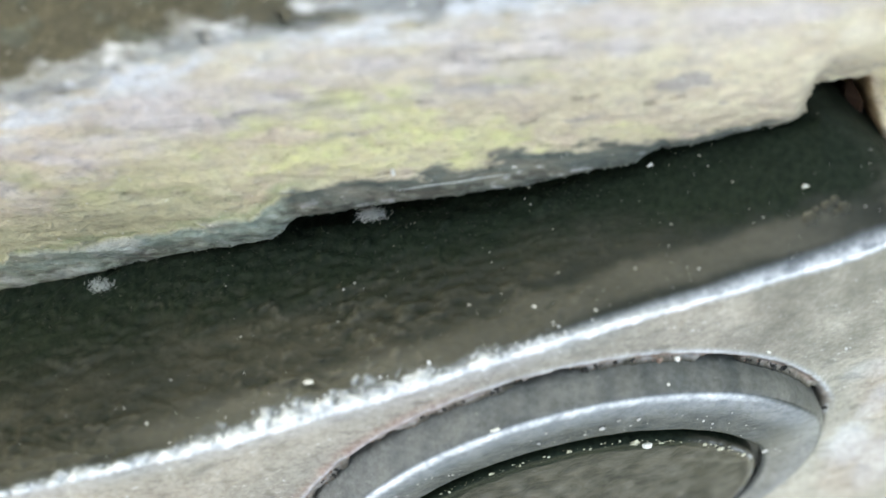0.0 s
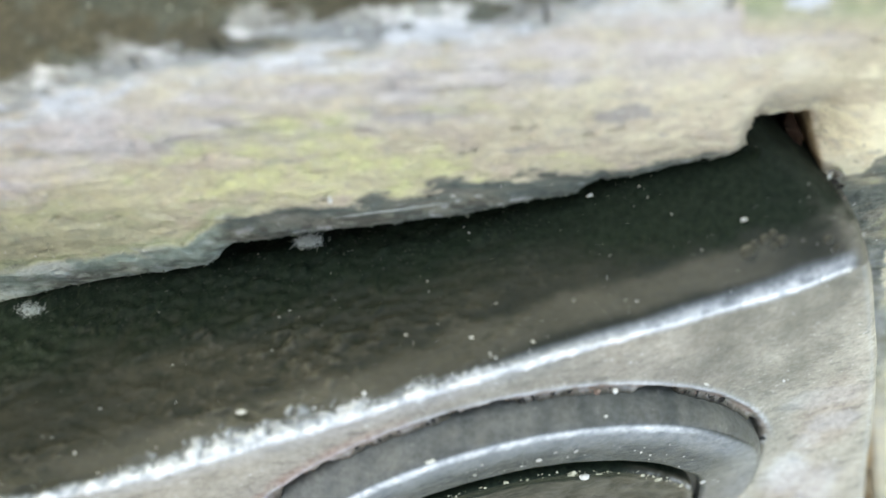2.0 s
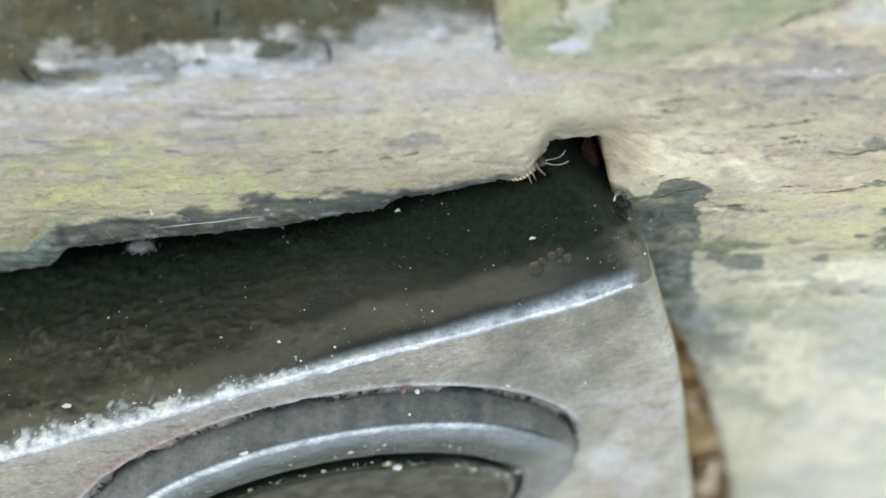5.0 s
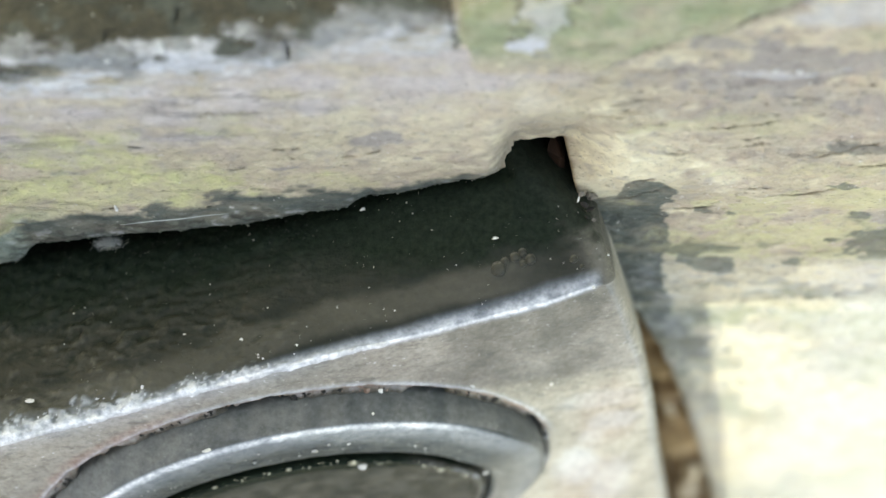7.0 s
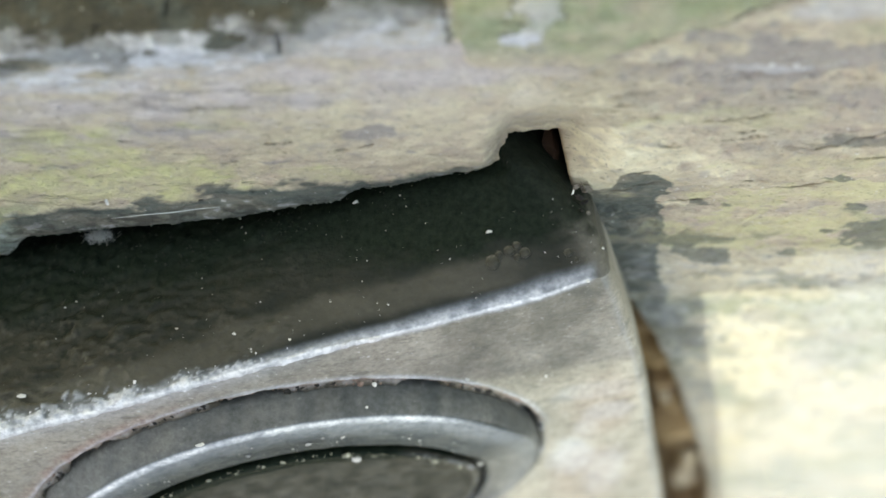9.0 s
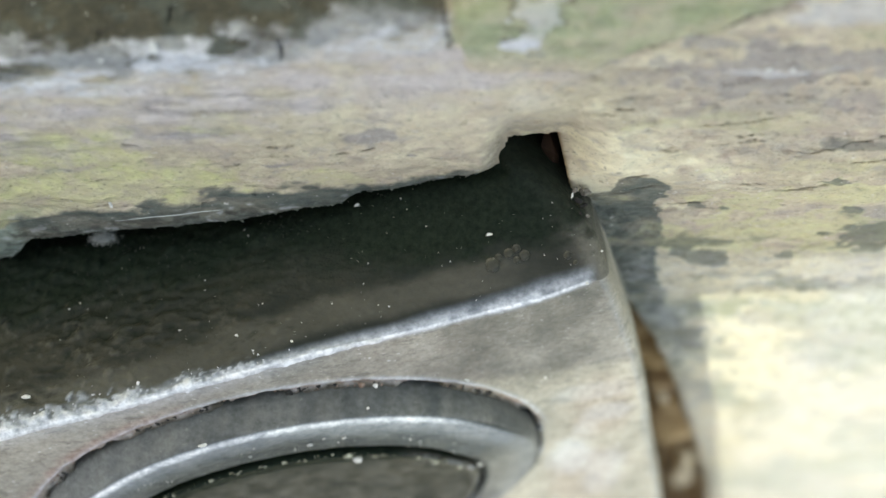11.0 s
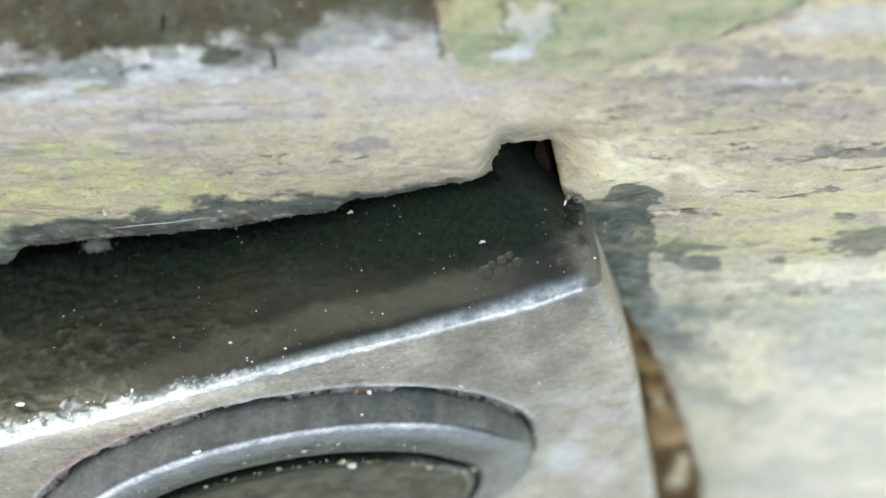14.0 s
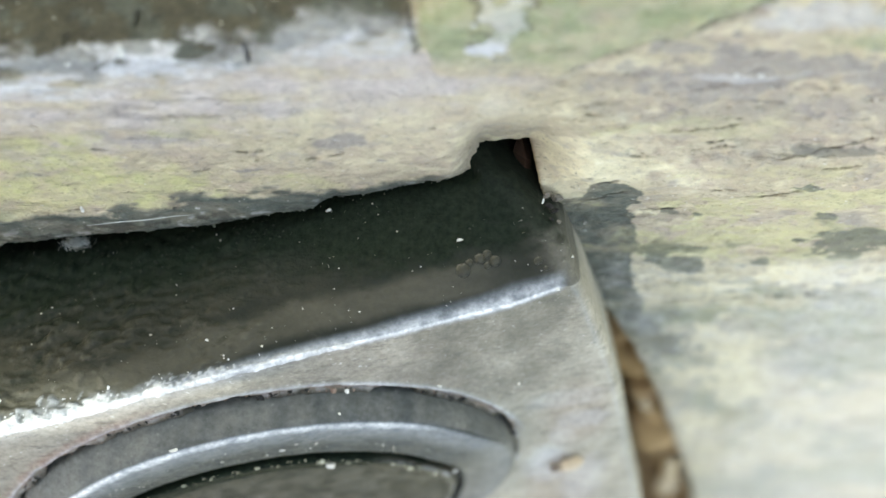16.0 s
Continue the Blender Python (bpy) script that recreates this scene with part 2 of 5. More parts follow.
def mortise_distance(x, y):
    """Distance to the edge of the mortise, negative inside it, and the way out of it."""
    best, gx, gy = np.full(x.shape, 1e9), np.zeros(x.shape), np.zeros(x.shape)
    inside = np.zeros(x.shape, bool)
    for (ax, ay), (bx, by) in zip(LIP, LIP[1:] + LIP[:1]):
        dx, dy = bx - ax, by - ay
        k = np.clip(((x - ax) * dx + (y - ay) * dy) / (dx * dx + dy * dy), 0, 1)
        ox, oy = x - ax - k * dx, y - ay - k * dy
        d = np.hypot(ox, oy)
        near = d < best
        best, gx, gy = np.where(near, d, best), np.where(near, ox, gx), np.where(near, oy, gy)
        if dy:
            inside ^= ((ay > y) != (by > y)) & (x < ax + dx * (y - ay) / dy)
    return np.where(inside, -best, best), gx, gy


def arris(x):
    return np.interp(x, [-60, -38, -31.7, -25.8, -21, -12, -7, -2, 1, 10, 40], [1.0, 8.0, 10.0, 11.8, 13.1, 13.9, 14.4, 15.3, 16.0, 17.8, 20])


def blobs(x, y, rows, wob):
    """Soft-edged patches (x, y, half width, half height, amount), their edges broken by wob."""
    out = np.zeros(x.shape)
    for cx, cy, rx, ry, amount in rows:
        d = np.hypot((x - cx) / rx, (y - cy) / ry)
        out = np.maximum(out, amount * step(1.45, 0.55, d + wob * 1.5))
    return out


def crisp(x, y, rows, wob):
    """As blobs, with sharp broken edges."""
    out = np.zeros(x.shape)
    for cx, cy, rx, ry, amount in rows:
        d = np.hypot((x - cx) / rx, (y - cy) / ry)
        out = np.maximum(out, amount * step(1.07, 0.93, d + wob * 2.1))
    return out


CRACKS = [((14.6, 8.1), (21.2, 9.4), 0.10), ((21.6, 6.1), (23.4, 6.6), 0.16), ((23.4, 6.6), (27, 8.3), 0.09), ((19.9, 2.7), (25.3, 3.4), 0.14),
          ((13.8, 0.85), (17.3, 1.3), 0.12), ((8.8, 10.3), (10.9, 11.0), 0.10), ((16.5, -10.2), (31.3, -9.0), 0.14), ((11.9, 3.75), (13.1, 4.3), 0.17),
          ((9.9, 1.55), (13.0, 2.5), 0.12), ((13.0, 6.2), (18.0, 6.9), 0.07), ((-23.4, 12.6), (-22.6, 11.4), 0.13), ((-16.7, 14.3), (-16.6, 12.6), 0.12),
          ((-7.3, 14.2), (-7.0, 12.9), 0.16), ((-27.5, 11.8), (-26.8, 10.4), 0.12), ((-13.0, 15.0), (-12.9, 13.9), 0.12)]

CHECKS = random.Random(77)
for _ in range(34):  # short checks along the grain, most of them in the bare wood beyond the slot
    cx, cy, cl = CHECKS.uniform(8.8, 27), CHECKS.uniform(2.4, 11.5), CHECKS.uniform(0.5, 2.4)
    CRACKS.append(((cx, cy), (cx + cl, cy + cl * CHECKS.uniform(0.08, 0.26)), CHECKS.uniform(0.05, 0.11)))
for _ in range(26):
    cx, cl = CHECKS.uniform(-34, 4), CHECKS.uniform(0.4, 1.6)
    cy = CHECKS.uniform(3.5, 10.5) + cx * 0.16
    CRACKS.append(((cx, cy), (cx + cl, cy + cl * CHECKS.uniform(-0.02, 0.22)), CHECKS.uniform(0.04, 0.075)))


BEAM = {}


def build_beam():
    gx = axis((-600, -60, 40), (-60, -42, 1.0), (-42, 33, 0.13), (33, 60, 1.5), (60, 601, 40))
    gy = axis((-130, -50, 10), (-50, -22, 0.6), (-22, -12, 0.3), (-12, -9, 0.15), (-9, 12, 0.09), (12, 19, 0.12), (19, 24, 0.6), (24, 60, 3))
    x, y = np.meshgrid(gx, gy)
    p = np.stack([x, y, 0 * x], -1).reshape(-1, 3)
    shape = x.shape
    rag = fbm(p, (0.9, 0.9, 1), 4, 3).reshape(shape)
    d, ox, oy = mortise_distance(x, y)
    # the edge of the mortise: the nearest stations are drawn onto it
    size = np.maximum(np.hypot(ox, oy), 1e-6)
    fine = (x > -42.5) & (x < 33) & (y > -22) & (y < 17.5)
    pull = np.where(fine & (np.abs(d) < 0.11), 1.0, 0.0)
    x, y = x - ox * pull, y - oy * pull
    d = np.where(pull > 0, 0.0, d) + rag * np.where((x > 4.2) & (x < 9.2), 0.10, 0.35)
    d = np.where(x > 14, d - rag * 0.3, d)
    right = np.interp(y, [-130, -40, -30, -16, -10, -6, -3, 1, 4, 7, 10, 13, 16, 60], [-46, -16, -13, -8.6, -6.4, -5, -3.7, -2, -0.6, 0.5, 1.2, 2, 2.5, 6])
    left = np.interp(y, [-130, -40, -16, -6, -3, -1, 1.5, 4, 7, 10, 13, 16, 60], [-40, -13, -6, -2.6, -1.6, -1.0, -0.4, 0.0, 0.6, 1.3, 2, 2.5, 6])
    k = step(4, -9, x)
    z = right * (1 - k) + left * k
    ya = arris(x) + fbm(p, (0.25, 0.25, 1), 4, 9).reshape(shape) * 0.8
    over = y - ya
    z = z - np.logaddexp(0, over * 3.0) / 3.0 * 1.5
    z = np.maximum(z, -125)
    # a hollow round the slot
    hollow = step(4.8, 0.2, d) * step(3.3, 5.2, x) * step(12, 8.2, x) * step(2.6, 5.3, y)
    z -= 2.4 * hollow
    z += hollow * (0.5 * fbm(p, (0.7, 1.5, 1), 4, 131) + 0.35 * fbm(p, (2.2, 3.6, 1), 3, 133)).reshape(shape)
    # relief: swells, grain, crust, cracks
    z += fbm(p, (0.06, 0.25, 1), 4, 21).reshape(shape) * 0.9
    z += fbm(p, (0.45, 1.4, 1), 4, 31).reshape(shape) * 0.24 * (0.55 + 0.45 * step(-5, 8, x))
    z += fbm(p, (1.4, 2.6, 1), 4, 41).reshape(shape) * 0.26 * (0.7 + 0.6 * step(-2, 9, x))
    wob = (fbm(p, (0.35, 0.6, 1), 5, 51) + 0.7 * fbm(p, (1.4, 2.2, 1), 4, 55)).reshape(shape)
    flecks = np.clip(0.62 + 2.2 * fbm(p, (0.9, 1.5, 1), 5, 57).reshape(shape), 0.1, 1.15)
    wob2 = fbm(p, (0.5, 1.1, 1), 5, 61).reshape(shape)
    xw = x + 3.4 * fbm(p, (0.35, 0.7, 1), 5, 63).reshape(shape)
    yw = y + 1.3 * fbm(p, (0.35, 0.7, 1), 5, 67).reshape(shape)
    crack_and_shade = np.zeros(shape)
    for (ax, ay), (bx, by), wd in CRACKS:
        dx, dy = bx - ax, by - ay
        t = ((x - ax) * dx + (y - ay) * dy) / (dx * dx + dy * dy)
        off = ((x - ax) * -dy + (y - ay) * dx) / np.hypot(dx, dy)
        off = np.abs(off + wob2 * 0.4)
        crack_and_shade = np.maximum(crack_and_shade, step(wd * 0.55, wd * 0.08, off + 0.25 * wd * np.abs(wob)) * step(-0.05, 0.25, t) * step(1.05, 0.7, t) * np.clip(0.75 + wob2 * 2.5, 0, 1))
    z -= crack_and_shade * 0.5
    # a thin green skin over the grey wood, with a broken edge
    line = np.interp(x, [1.2, 2.5, 9.0, 9.6, 11.5, 14.8, 16.6, 17.9, 19.4, 21.0, 60], [19, 12.2, 12.2, 12.7, 14.5, 15.5, 16.3, 16.8, 17.7, 19.5, 40])
    skin_d = np.minimum(y - line + wob2 * 0.9, x - 1.4 + wob * 0.8)
    skin = step(-0.06, 0.10, skin_d)
    z += skin * 0.22
    border = step(0.22, 0.05, np.abs(x - 1.35 - 0.25 * (15.5 - y) + wob * 1.1)) * step(13.4, 14.2, y) * step(17.6, 16.4, y)
    crack_and_shade = np.maximum(crack_and_shade, border * np.clip(0.8 + wob2 * 2, 0.3, 0.9))
    crack_and_shade = np.maximum(crack_and_shade, step(0.16, 0.04, np.abs(skin_d)) * step(11.9, 12.4, y) * step(8.2, 10.2, x) * np.clip(0.75 + wob * 1.4, 0.3, 0.95))
    # white bloom on the worn arris
    low = np.interp(x, [-60, -39, -32, -26, -20, -16, -10, -8.0, -7.2, 1.2, 2.0], [-4, 4.2, 7.2, 9.2, 10.2, 10.9, 12.1, 12.5, 13.4, 13.8, 13.9])
    down = np.interp(x, [-40, -27, -21, -10, -6, 2], [0.5, 0.6, 1.3, 1.0, 0.4, 0.1])
    top = ya + 0.45 - down * np.clip(0.8 + wob2 * 3, 0, 1.6)
    white = step(-0.5, 0.6, y - low + wob2 * 2.6) * step(0.35, -0.35, y - top + wob2 * 1.0) * step(1.9, 1.4, x + wob)
    spot = fbm(p, (0.5, 0.9, 1), 4, 91).reshape(shape)
    clot = fbm(p, (0.7, 1.3, 1), 4, 93).reshape(shape)
    streaks = fbm(p, (0.3, 1.5, 1), 5, 95).reshape(shape)
    white = white * np.clip(0.90 + spot * 2.0 + clot * 1.6 + streaks * 2.4 - 0.22 * step(-20, -30, x) + 0.28 * step(-15, -9, x), 0.04, 1.0) * (0.82 + 0.18 * step(-3.0, -1.2, over))
    white = white * (1 - 0.6 * step(-0.06, 0.16, clot - 0.12 + 0.26 * step(-2.4, -0.4, over)))
    white = np.maximum(white, blobs(xw, yw, [(24, 16.4, 4, 0.8, 0.5), (18.4, 12.6, 2.2, 0.22, 0.45)], wob))
    bare = np.maximum(crisp(xw + (yw - 15.6) * -0.55, yw, [(5.5, 15.9, 0.95, 1.7, 0.8)], wob), crisp(xw, yw, [(4.6, 14.35, 1.5, 0.42, 1.0)], wob))
    rim_bare = crisp(xw + (yw - 15.6) * -0.55, yw, [(5.45, 15.9, 1.2, 1.95, 1.0)], wob) * (1 - np.clip(bare * 2, 0, 1))
    white = np.maximum(white, bare * np.clip(0.92 + spot * 1.8, 0.5, 1))
    crack_and_shade = np.maximum(crack_and_shade, rim_bare * 0.6 * step(0.0, 0.12, wob2 + 0.14))
    dark = step(-1.0, -0.1, over + down * 0.8 + wob2 * 1.6) * step(2.5, 1.0, x + wob2 * 2)
    green = blobs(x, y, [(2.6, 15.0, 1.6, 1.3, 0.9), (24.5, 15.0, 3.5, 0.6, 0.6), (-33, -0.5, 9, 2.6, 0.55)], wob)
    mould = dark * step(0.04, 0.22, clot + 0.6 * spot) * 0.6
    green = np.maximum(green, dark * np.clip(spot * 3.5 + wob2 * 2.0, 0, 0.5))
    green = np.maximum(green, skin * np.clip(0.85 + wob * 1.0, 0.4, 1) * step(12.2, 14.2, y))
    yellow = blobs(xw, yw, [(-17.5, 2.7, 8.5, 1.7, 1.0), (-21.5, 6.0, 4.8, 1.6, 0.95), (-11.6, 8.3, 2.0, 1.0, 0.6), (-6, 3.8, 3.5, 0.5, 0.5), (22.5, -1.6, 4.6, 1.9, 0.8),
                          (25, 2.0, 4, 1.0, 0.6), (18, 8.5, 3.0, 0.9, 0.45), (-30, 2.4, 7, 2.2, 0.35), (22.5, 5.2, 4, 0.5, 0.35)], wob)
    grey = blobs(xw, yw, [(-7.5, 9.6, 3.0, 0.7, 0.8), (-13.0, 7.6, 2.6, 0.8, 0.85), (-2.3, 7.2, 1.0, 0.5, 0.8), (0.6, 5.7, 0.4, 0.2, 1), (-20.3, 4.3, 1.1, 0.3, 0.9),
                        (-29, 6.0, 5, 1.2, 0.5), (-15, 9.3, 7, 0.8, 0.5), (18, 12.6, 8, 1.5, 0.75), (22, 9.8, 9, 2.6, 0.5), (10.5, 12.0, 3, 0.6, 0.4), (28, 0.0, 2, 1.5, 0.7)], wob)
    cream = blobs(xw, yw, [(12.0, 5.8, 5.0, 2.6, 1.0), (10.6, 3.6, 1.8, 1.4, 1.0), (15, 1.0, 1.3, 0.8, 0.7), (26, -6.2, 6, 1.1, 1.0), (24.6, -17, 3.2, 3.2, 1.0),
                         (21.5, -17, 1.6, 2.0, 0.5), (24, -13.5, 7, 1.8, 0.6), (0, 9, 9, 2.2, 0.35), (27, -22, 7, 6, 0.75), (25, -31, 7, 6, 0.7), (28, -11.5, 5, 1.6, 0.8)], wob)
    algae = blobs(xw, yw, [(-17.8, 12.9, 1.9, 0.5, 0.8), (-13.2, 13.2, 1.0, 0.4, 0.7), (-8.1, 13.2, 0.6, 0.7, 0.8), (-22.5, 11.6, 2.6, 0.5, 0.6), (-10.2, 13.6, 1.6, 0.4, 0.7), (17.2, -3.6, 1.7, 0.9, 0.8), (21.4, -3.0, 1.1, 0.6, 0.7),
                         (28.2, -2.2, 2.6, 1.4, 0.55), (18.0, -16, 2.0, 2.0, 0.7), (26.4, 0.6, 1.2, 0.6, 0.5), (20.5, -23, 1.6, 2.5, 0.5)], wob)
    algae = np.maximum(algae, mould)
    strip_edge = np.interp(y, [-40, -24, -16, -11, -8, -2.4, 0.9, 4], [26, 22, 19.4, 16.5, 15.9, 14.9, 14.5, 15.2])
    strip_top = np.interp(x, [8, 10, 11.2, 11.5, 12.2, 13.6, 14.4, 15.0, 15.6], [2.6, 1.75, 2.2, 3.4, 4.0, 4.1, 3.3, 2.3, 1.2])
    jag = wob2 * 1.3 + wob * 0.7
    strip = step(0.08, -0.08, x - strip_edge + jag * (1.1 + step(-3, 1, y))) * step(0.07, -0.07, y - strip_top + jag * 0.7) * step(7, 9, x) * step(-19, -13, y)
    algae = np.maximum(algae * 0.8, strip * np.clip(0.84 + wob2 * 0.6 + wob * 0.5, 0.4, 0.95))
    yellow, green, grey, cream = yellow * (0.45 + 0.5 * flecks), green * (0.5 + 0.5 * flecks), grey * (0.4 + 0.6 * flecks), cream * (0.35 + 0.65 * flecks)
    # crisp patches of lichen beside the plate
    yellow = np.maximum(yellow, crisp(xw, yw, [(22.5, -1.9, 7.0, 3.8, 0.55), (17.0, 1.6, 1.6, 0.5, 0.5), (27.5, 2.4, 3.0, 0.8, 0.6), (19.5, -4.2, 3.6, 1.0, 0.7), (13.0, 8.4, 2.4, 0.5, 0.35)], wob))
    algae = np.maximum(algae, crisp(xw, yw, [(28.6, -2.6, 3.2, 1.5, 0.75), (17.8, -5.6, 1.5, 0.9, 0.75), (19.2, -3.2, 0.9, 0.4, 0.7), (26.6, 0.8, 1.1, 0.5, 0.75), (16.9, 0.9, 0.9, 0.45, 0.7), (24.6, 3.6, 0.9, 0.25, 0.7),
                                          (25.0, 6.9, 1.6, 0.35, 0.5)], wob))
    cream = np.maximum(cream * (1 - 0.8 * algae), crisp(xw, yw, [(15.4, 0.7, 0.8, 0.55, 0.9), (26.5, -6.2, 5.5, 0.9, 1.0), (21.0, -6.6, 2.0, 0.4, 0.8), (14.4, -1.9, 0.4, 0.3, 0.6), (24.5, -16.5, 2.6, 2.6, 1.0), (23.2, -11.6, 3.2, 1.0, 0.8)], wob))
    grey = np.maximum(grey, crisp(xw, yw, [(20.0, 12.9, 9.0, 1.5, 0.75), (12.4, 12.9, 2.6, 0.9, 0.6), (-2.3, 7.2, 0.9, 0.4, 0.8), (-12.6, 7.5, 2.0, 0.55, 0.8), (-7.6, 9.5, 2.0, 0.35, 0.8), (-20.3, 4.3, 0.9, 0.22, 0.9), (0.6, 5.7, 0.35, 0.16, 1.0), (-8.7, 5.2, 0.6, 0.12, 0.8)], wob))
    # short broken fibres, pale and grey, along the grain
    fibre = (0.7 * fbm(p, (0.55, 1.4, 1), 5, 101) + 0.7 * fbm(p, (1.8, 2.8, 1), 4, 103)).reshape(shape)
    clean = 1 - 0.7 * np.maximum(yellow, np.maximum(algae, white))
    cream = np.maximum(cream, step(0.06, 0.30, fibre) * 0.45 * clean)
    grey = np.maximum(grey, step(-0.12, -0.34, fibre) * 0.42 * clean * step(14.5, 13, y))
    yellow = yellow * np.clip(0.9 + fibre * 1.2, 0.45, 1)
    # broken pale and olive lichen low on the beam
    low_right = step(-3.5, -6.5, y) * step(12, 15, x)
    clump = fbm(p, (0.25, 0.32, 1), 5, 97).reshape(shape) + wob * 0.22
    far = wob * 1.2
    patch = crisp(xw, yw, [(24.6, -21.0, 4.4, 3.0, 1.0), (22.6, -15.4, 3.2, 1.9, 0.85), (22.8, -28.6, 1.0, 1.5, 0.9), (27.4, -7.2, 5.6, 1.3, 1.0), (20.6, -21.2, 1.3, 1.4, 0.8), (24.5, -10.2, 3.6, 0.8, 0.7), (25.5, -6.4, 6.0, 0.7, 1.0), (21.5, -8.3, 3.0, 0.4, 0.9), (18.4, -9.6, 1.5, 1.3, 0.7),
                           (31.5, -30, 3.5, 4.0, 0.8), (25.0, -34, 2.5, 3.5, 0.6), (17.2, -9.0, 0.9, 0.5, 0.6)], far)
    patch = np.maximum(patch, low_right * step(0.08, 0.16, clump) * 0.7)
    cream = np.maximum(np.maximum(cream, 0.2 * low_right) * (1 - 0.6 * low_right), patch)
    white = np.maximum(white, low_right * np.clip(0.20 + 0.20 * step(25, 29, x) - 0.10 * patch + fibre * 0.6, 0, 0.5))
    cream = cream * (1 - 0.36 * low_right * (1 - 0.75 * patch))
    green = np.maximum(green * (1 - 0.8 * low_right), low_right * np.clip(0.44 - clump * 1.4, 0.1, 0.7)) * (1 - patch)
    yellow = yellow * (1 - patch) * (1 - 0.1 * step(10, 16, x))
    grey = np.maximum(grey, blobs(x, y, [(29.6, -18.4, 2.6, 2.4, 0.4), (28.5, -12.2, 2.4, 0.7, 0.35)], wob))
    algae = np.maximum(algae * (1 - 0.6 * low_right * (x > 20.5)), crisp(xw, yw, [(19.0, -16.4, 1.5, 2.4, 0.75), (22.9, -5.2, 0.9, 0.5, 0.7), (18.6, -12.4, 1.0, 1.2, 0.4)], far))
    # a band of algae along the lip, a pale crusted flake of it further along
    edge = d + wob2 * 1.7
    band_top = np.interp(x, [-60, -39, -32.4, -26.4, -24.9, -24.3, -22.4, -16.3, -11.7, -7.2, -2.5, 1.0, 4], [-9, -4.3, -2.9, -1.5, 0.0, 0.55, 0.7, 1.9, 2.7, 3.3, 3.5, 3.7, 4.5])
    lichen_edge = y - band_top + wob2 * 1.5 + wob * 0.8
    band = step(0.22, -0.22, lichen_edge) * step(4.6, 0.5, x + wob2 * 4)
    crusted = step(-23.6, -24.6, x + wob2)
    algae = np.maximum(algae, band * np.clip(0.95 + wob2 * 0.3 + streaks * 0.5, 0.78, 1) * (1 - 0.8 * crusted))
    flake = band * crusted * np.clip(0.92 + wob2 * 0.6, 0.6, 1)
    yellow, cream, grey = yellow * (1 - band), cream * (1 - 0.8 * band), grey * (1 - 0.7 * band)
    white = np.maximum(white * (1 - 0.6 * band), band * crusted * np.clip(wob * 0.8 + streaks * 0.6, 0.0, 0.3))
    white = np.maximum(white, step(0.75, 0.1, d + 0.12 + wob2 * 0.5) * band * crusted * np.clip(0.22 + wob2 * 2.0, 0.0, 0.45))
    green = np.maximum(green, step(1.5, 0.2, lichen_edge) * (1 - band) * step(-19, -25, x) * np.clip(0.75 + wob * 1.2, 0.2, 0.9))
    green = np.maximum(green, 0.55 * step(-24, -31, x) * step(5.5, 2.0, y - band_top + wob * 2) * (1 - band))
    z += band * (0.10 + 0.25 * streaks + 0.18 * crusted) * step(4.6, 0.5, x)
    # black and pale flecks in the algae under the lip
    fleck = fbm(p, (1.6, 3.0, 1), 4, 107).reshape(shape)
    under = step(2.2, 0.6, edge + step(-14, 0, x) * 0.8) * step(4.8, 3.0, x)
    crack_and_shade = np.maximum(crack_and_shade, under * step(0.02, 0.20, fleck) * 0.6)
    white = np.maximum(white, under * step(-0.16, -0.30, fleck) * 0.4)
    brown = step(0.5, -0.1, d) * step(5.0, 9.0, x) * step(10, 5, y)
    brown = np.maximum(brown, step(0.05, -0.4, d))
    crack_and_shade = np.maximum(crack_and_shade, 0.6 * step(0.05, -0.1, d) * step(2.0, 3.0, y) * step(5, 7, x))  # shade on the slot's inner wall, painted in the colour of the cracks
    # bare mauve-grey wood below the bloom
    mauve = step(-5.5, -2.2, y - low + wob2 * 3.2 + wob * 0.8) * step(1.2, -0.4, y - low + wob2 * 2) * step(9.5, 3.5, x + wob2 * 5) * np.clip(0.62 + spot * 1.2 + streaks * 1.4, 0.15, 0.85)
    mauve = mauve * (1 - 0.75 * np.maximum(yellow, np.maximum(algae, skin)))
    # down into the mortise
    floor = np.where(x > 8, np.interp(y, [-60, -30, -10, 0, 8], [-24, -17, -10, -6.5, -6]), -9.0)
    drop = step(0.10, -0.12, d)
    round_over = np.exp(-np.clip(d, 0, 9) / 0.35) * (0.35 - 0.27 * step(4.4, 4.9, x) * step(9.4, 8.6, x))
    z = (z - round_over) * (1 - drop) + np.minimum(floor + rag * 2.4 + fbm(p, (0.35, 0.35, 1), 3, 95).reshape(shape) * 2.5, z - 0.5) * drop
    # the sides of the beam
    side = (y <= -129) | (y >= 59)
    z = np.where(side, -125, z)
    BEAM.update(x=x, y=y, z=z, d=d)
    me = grid_mesh("beam", x, y, z, WOOD, dict(white=white, dark=dark, green=green, yellow=yellow, grey=grey, cream=cream, algae=algae, mauve=mauve, crusted=flake, brown=brown, crack_and_shade=crack_and_shade))
    return tagged(new("wooden_beam", me), "weathered grey wooden beam with yellow lichen and pale worn edge", "beam")


build_beam()

# ---- the black metal fitting ----
FITTING = new("metal_fitting")
tagged(FITTING, "dusty black painted metal plate let into the weathered beam", "metal plate")


def face(x, y):
    return 5.527 - 0.2 * x + 0.2128 * y


NORMAL = Vector((0.2, -0.2128, 1)).normalized()
ACROSS = (Vector((1, 0, 0)) - NORMAL * NORMAL.x).normalized()
ALONG = NORMAL.cross(ACROSS)
FACE_AT = np.array([0, 0, 5.527])


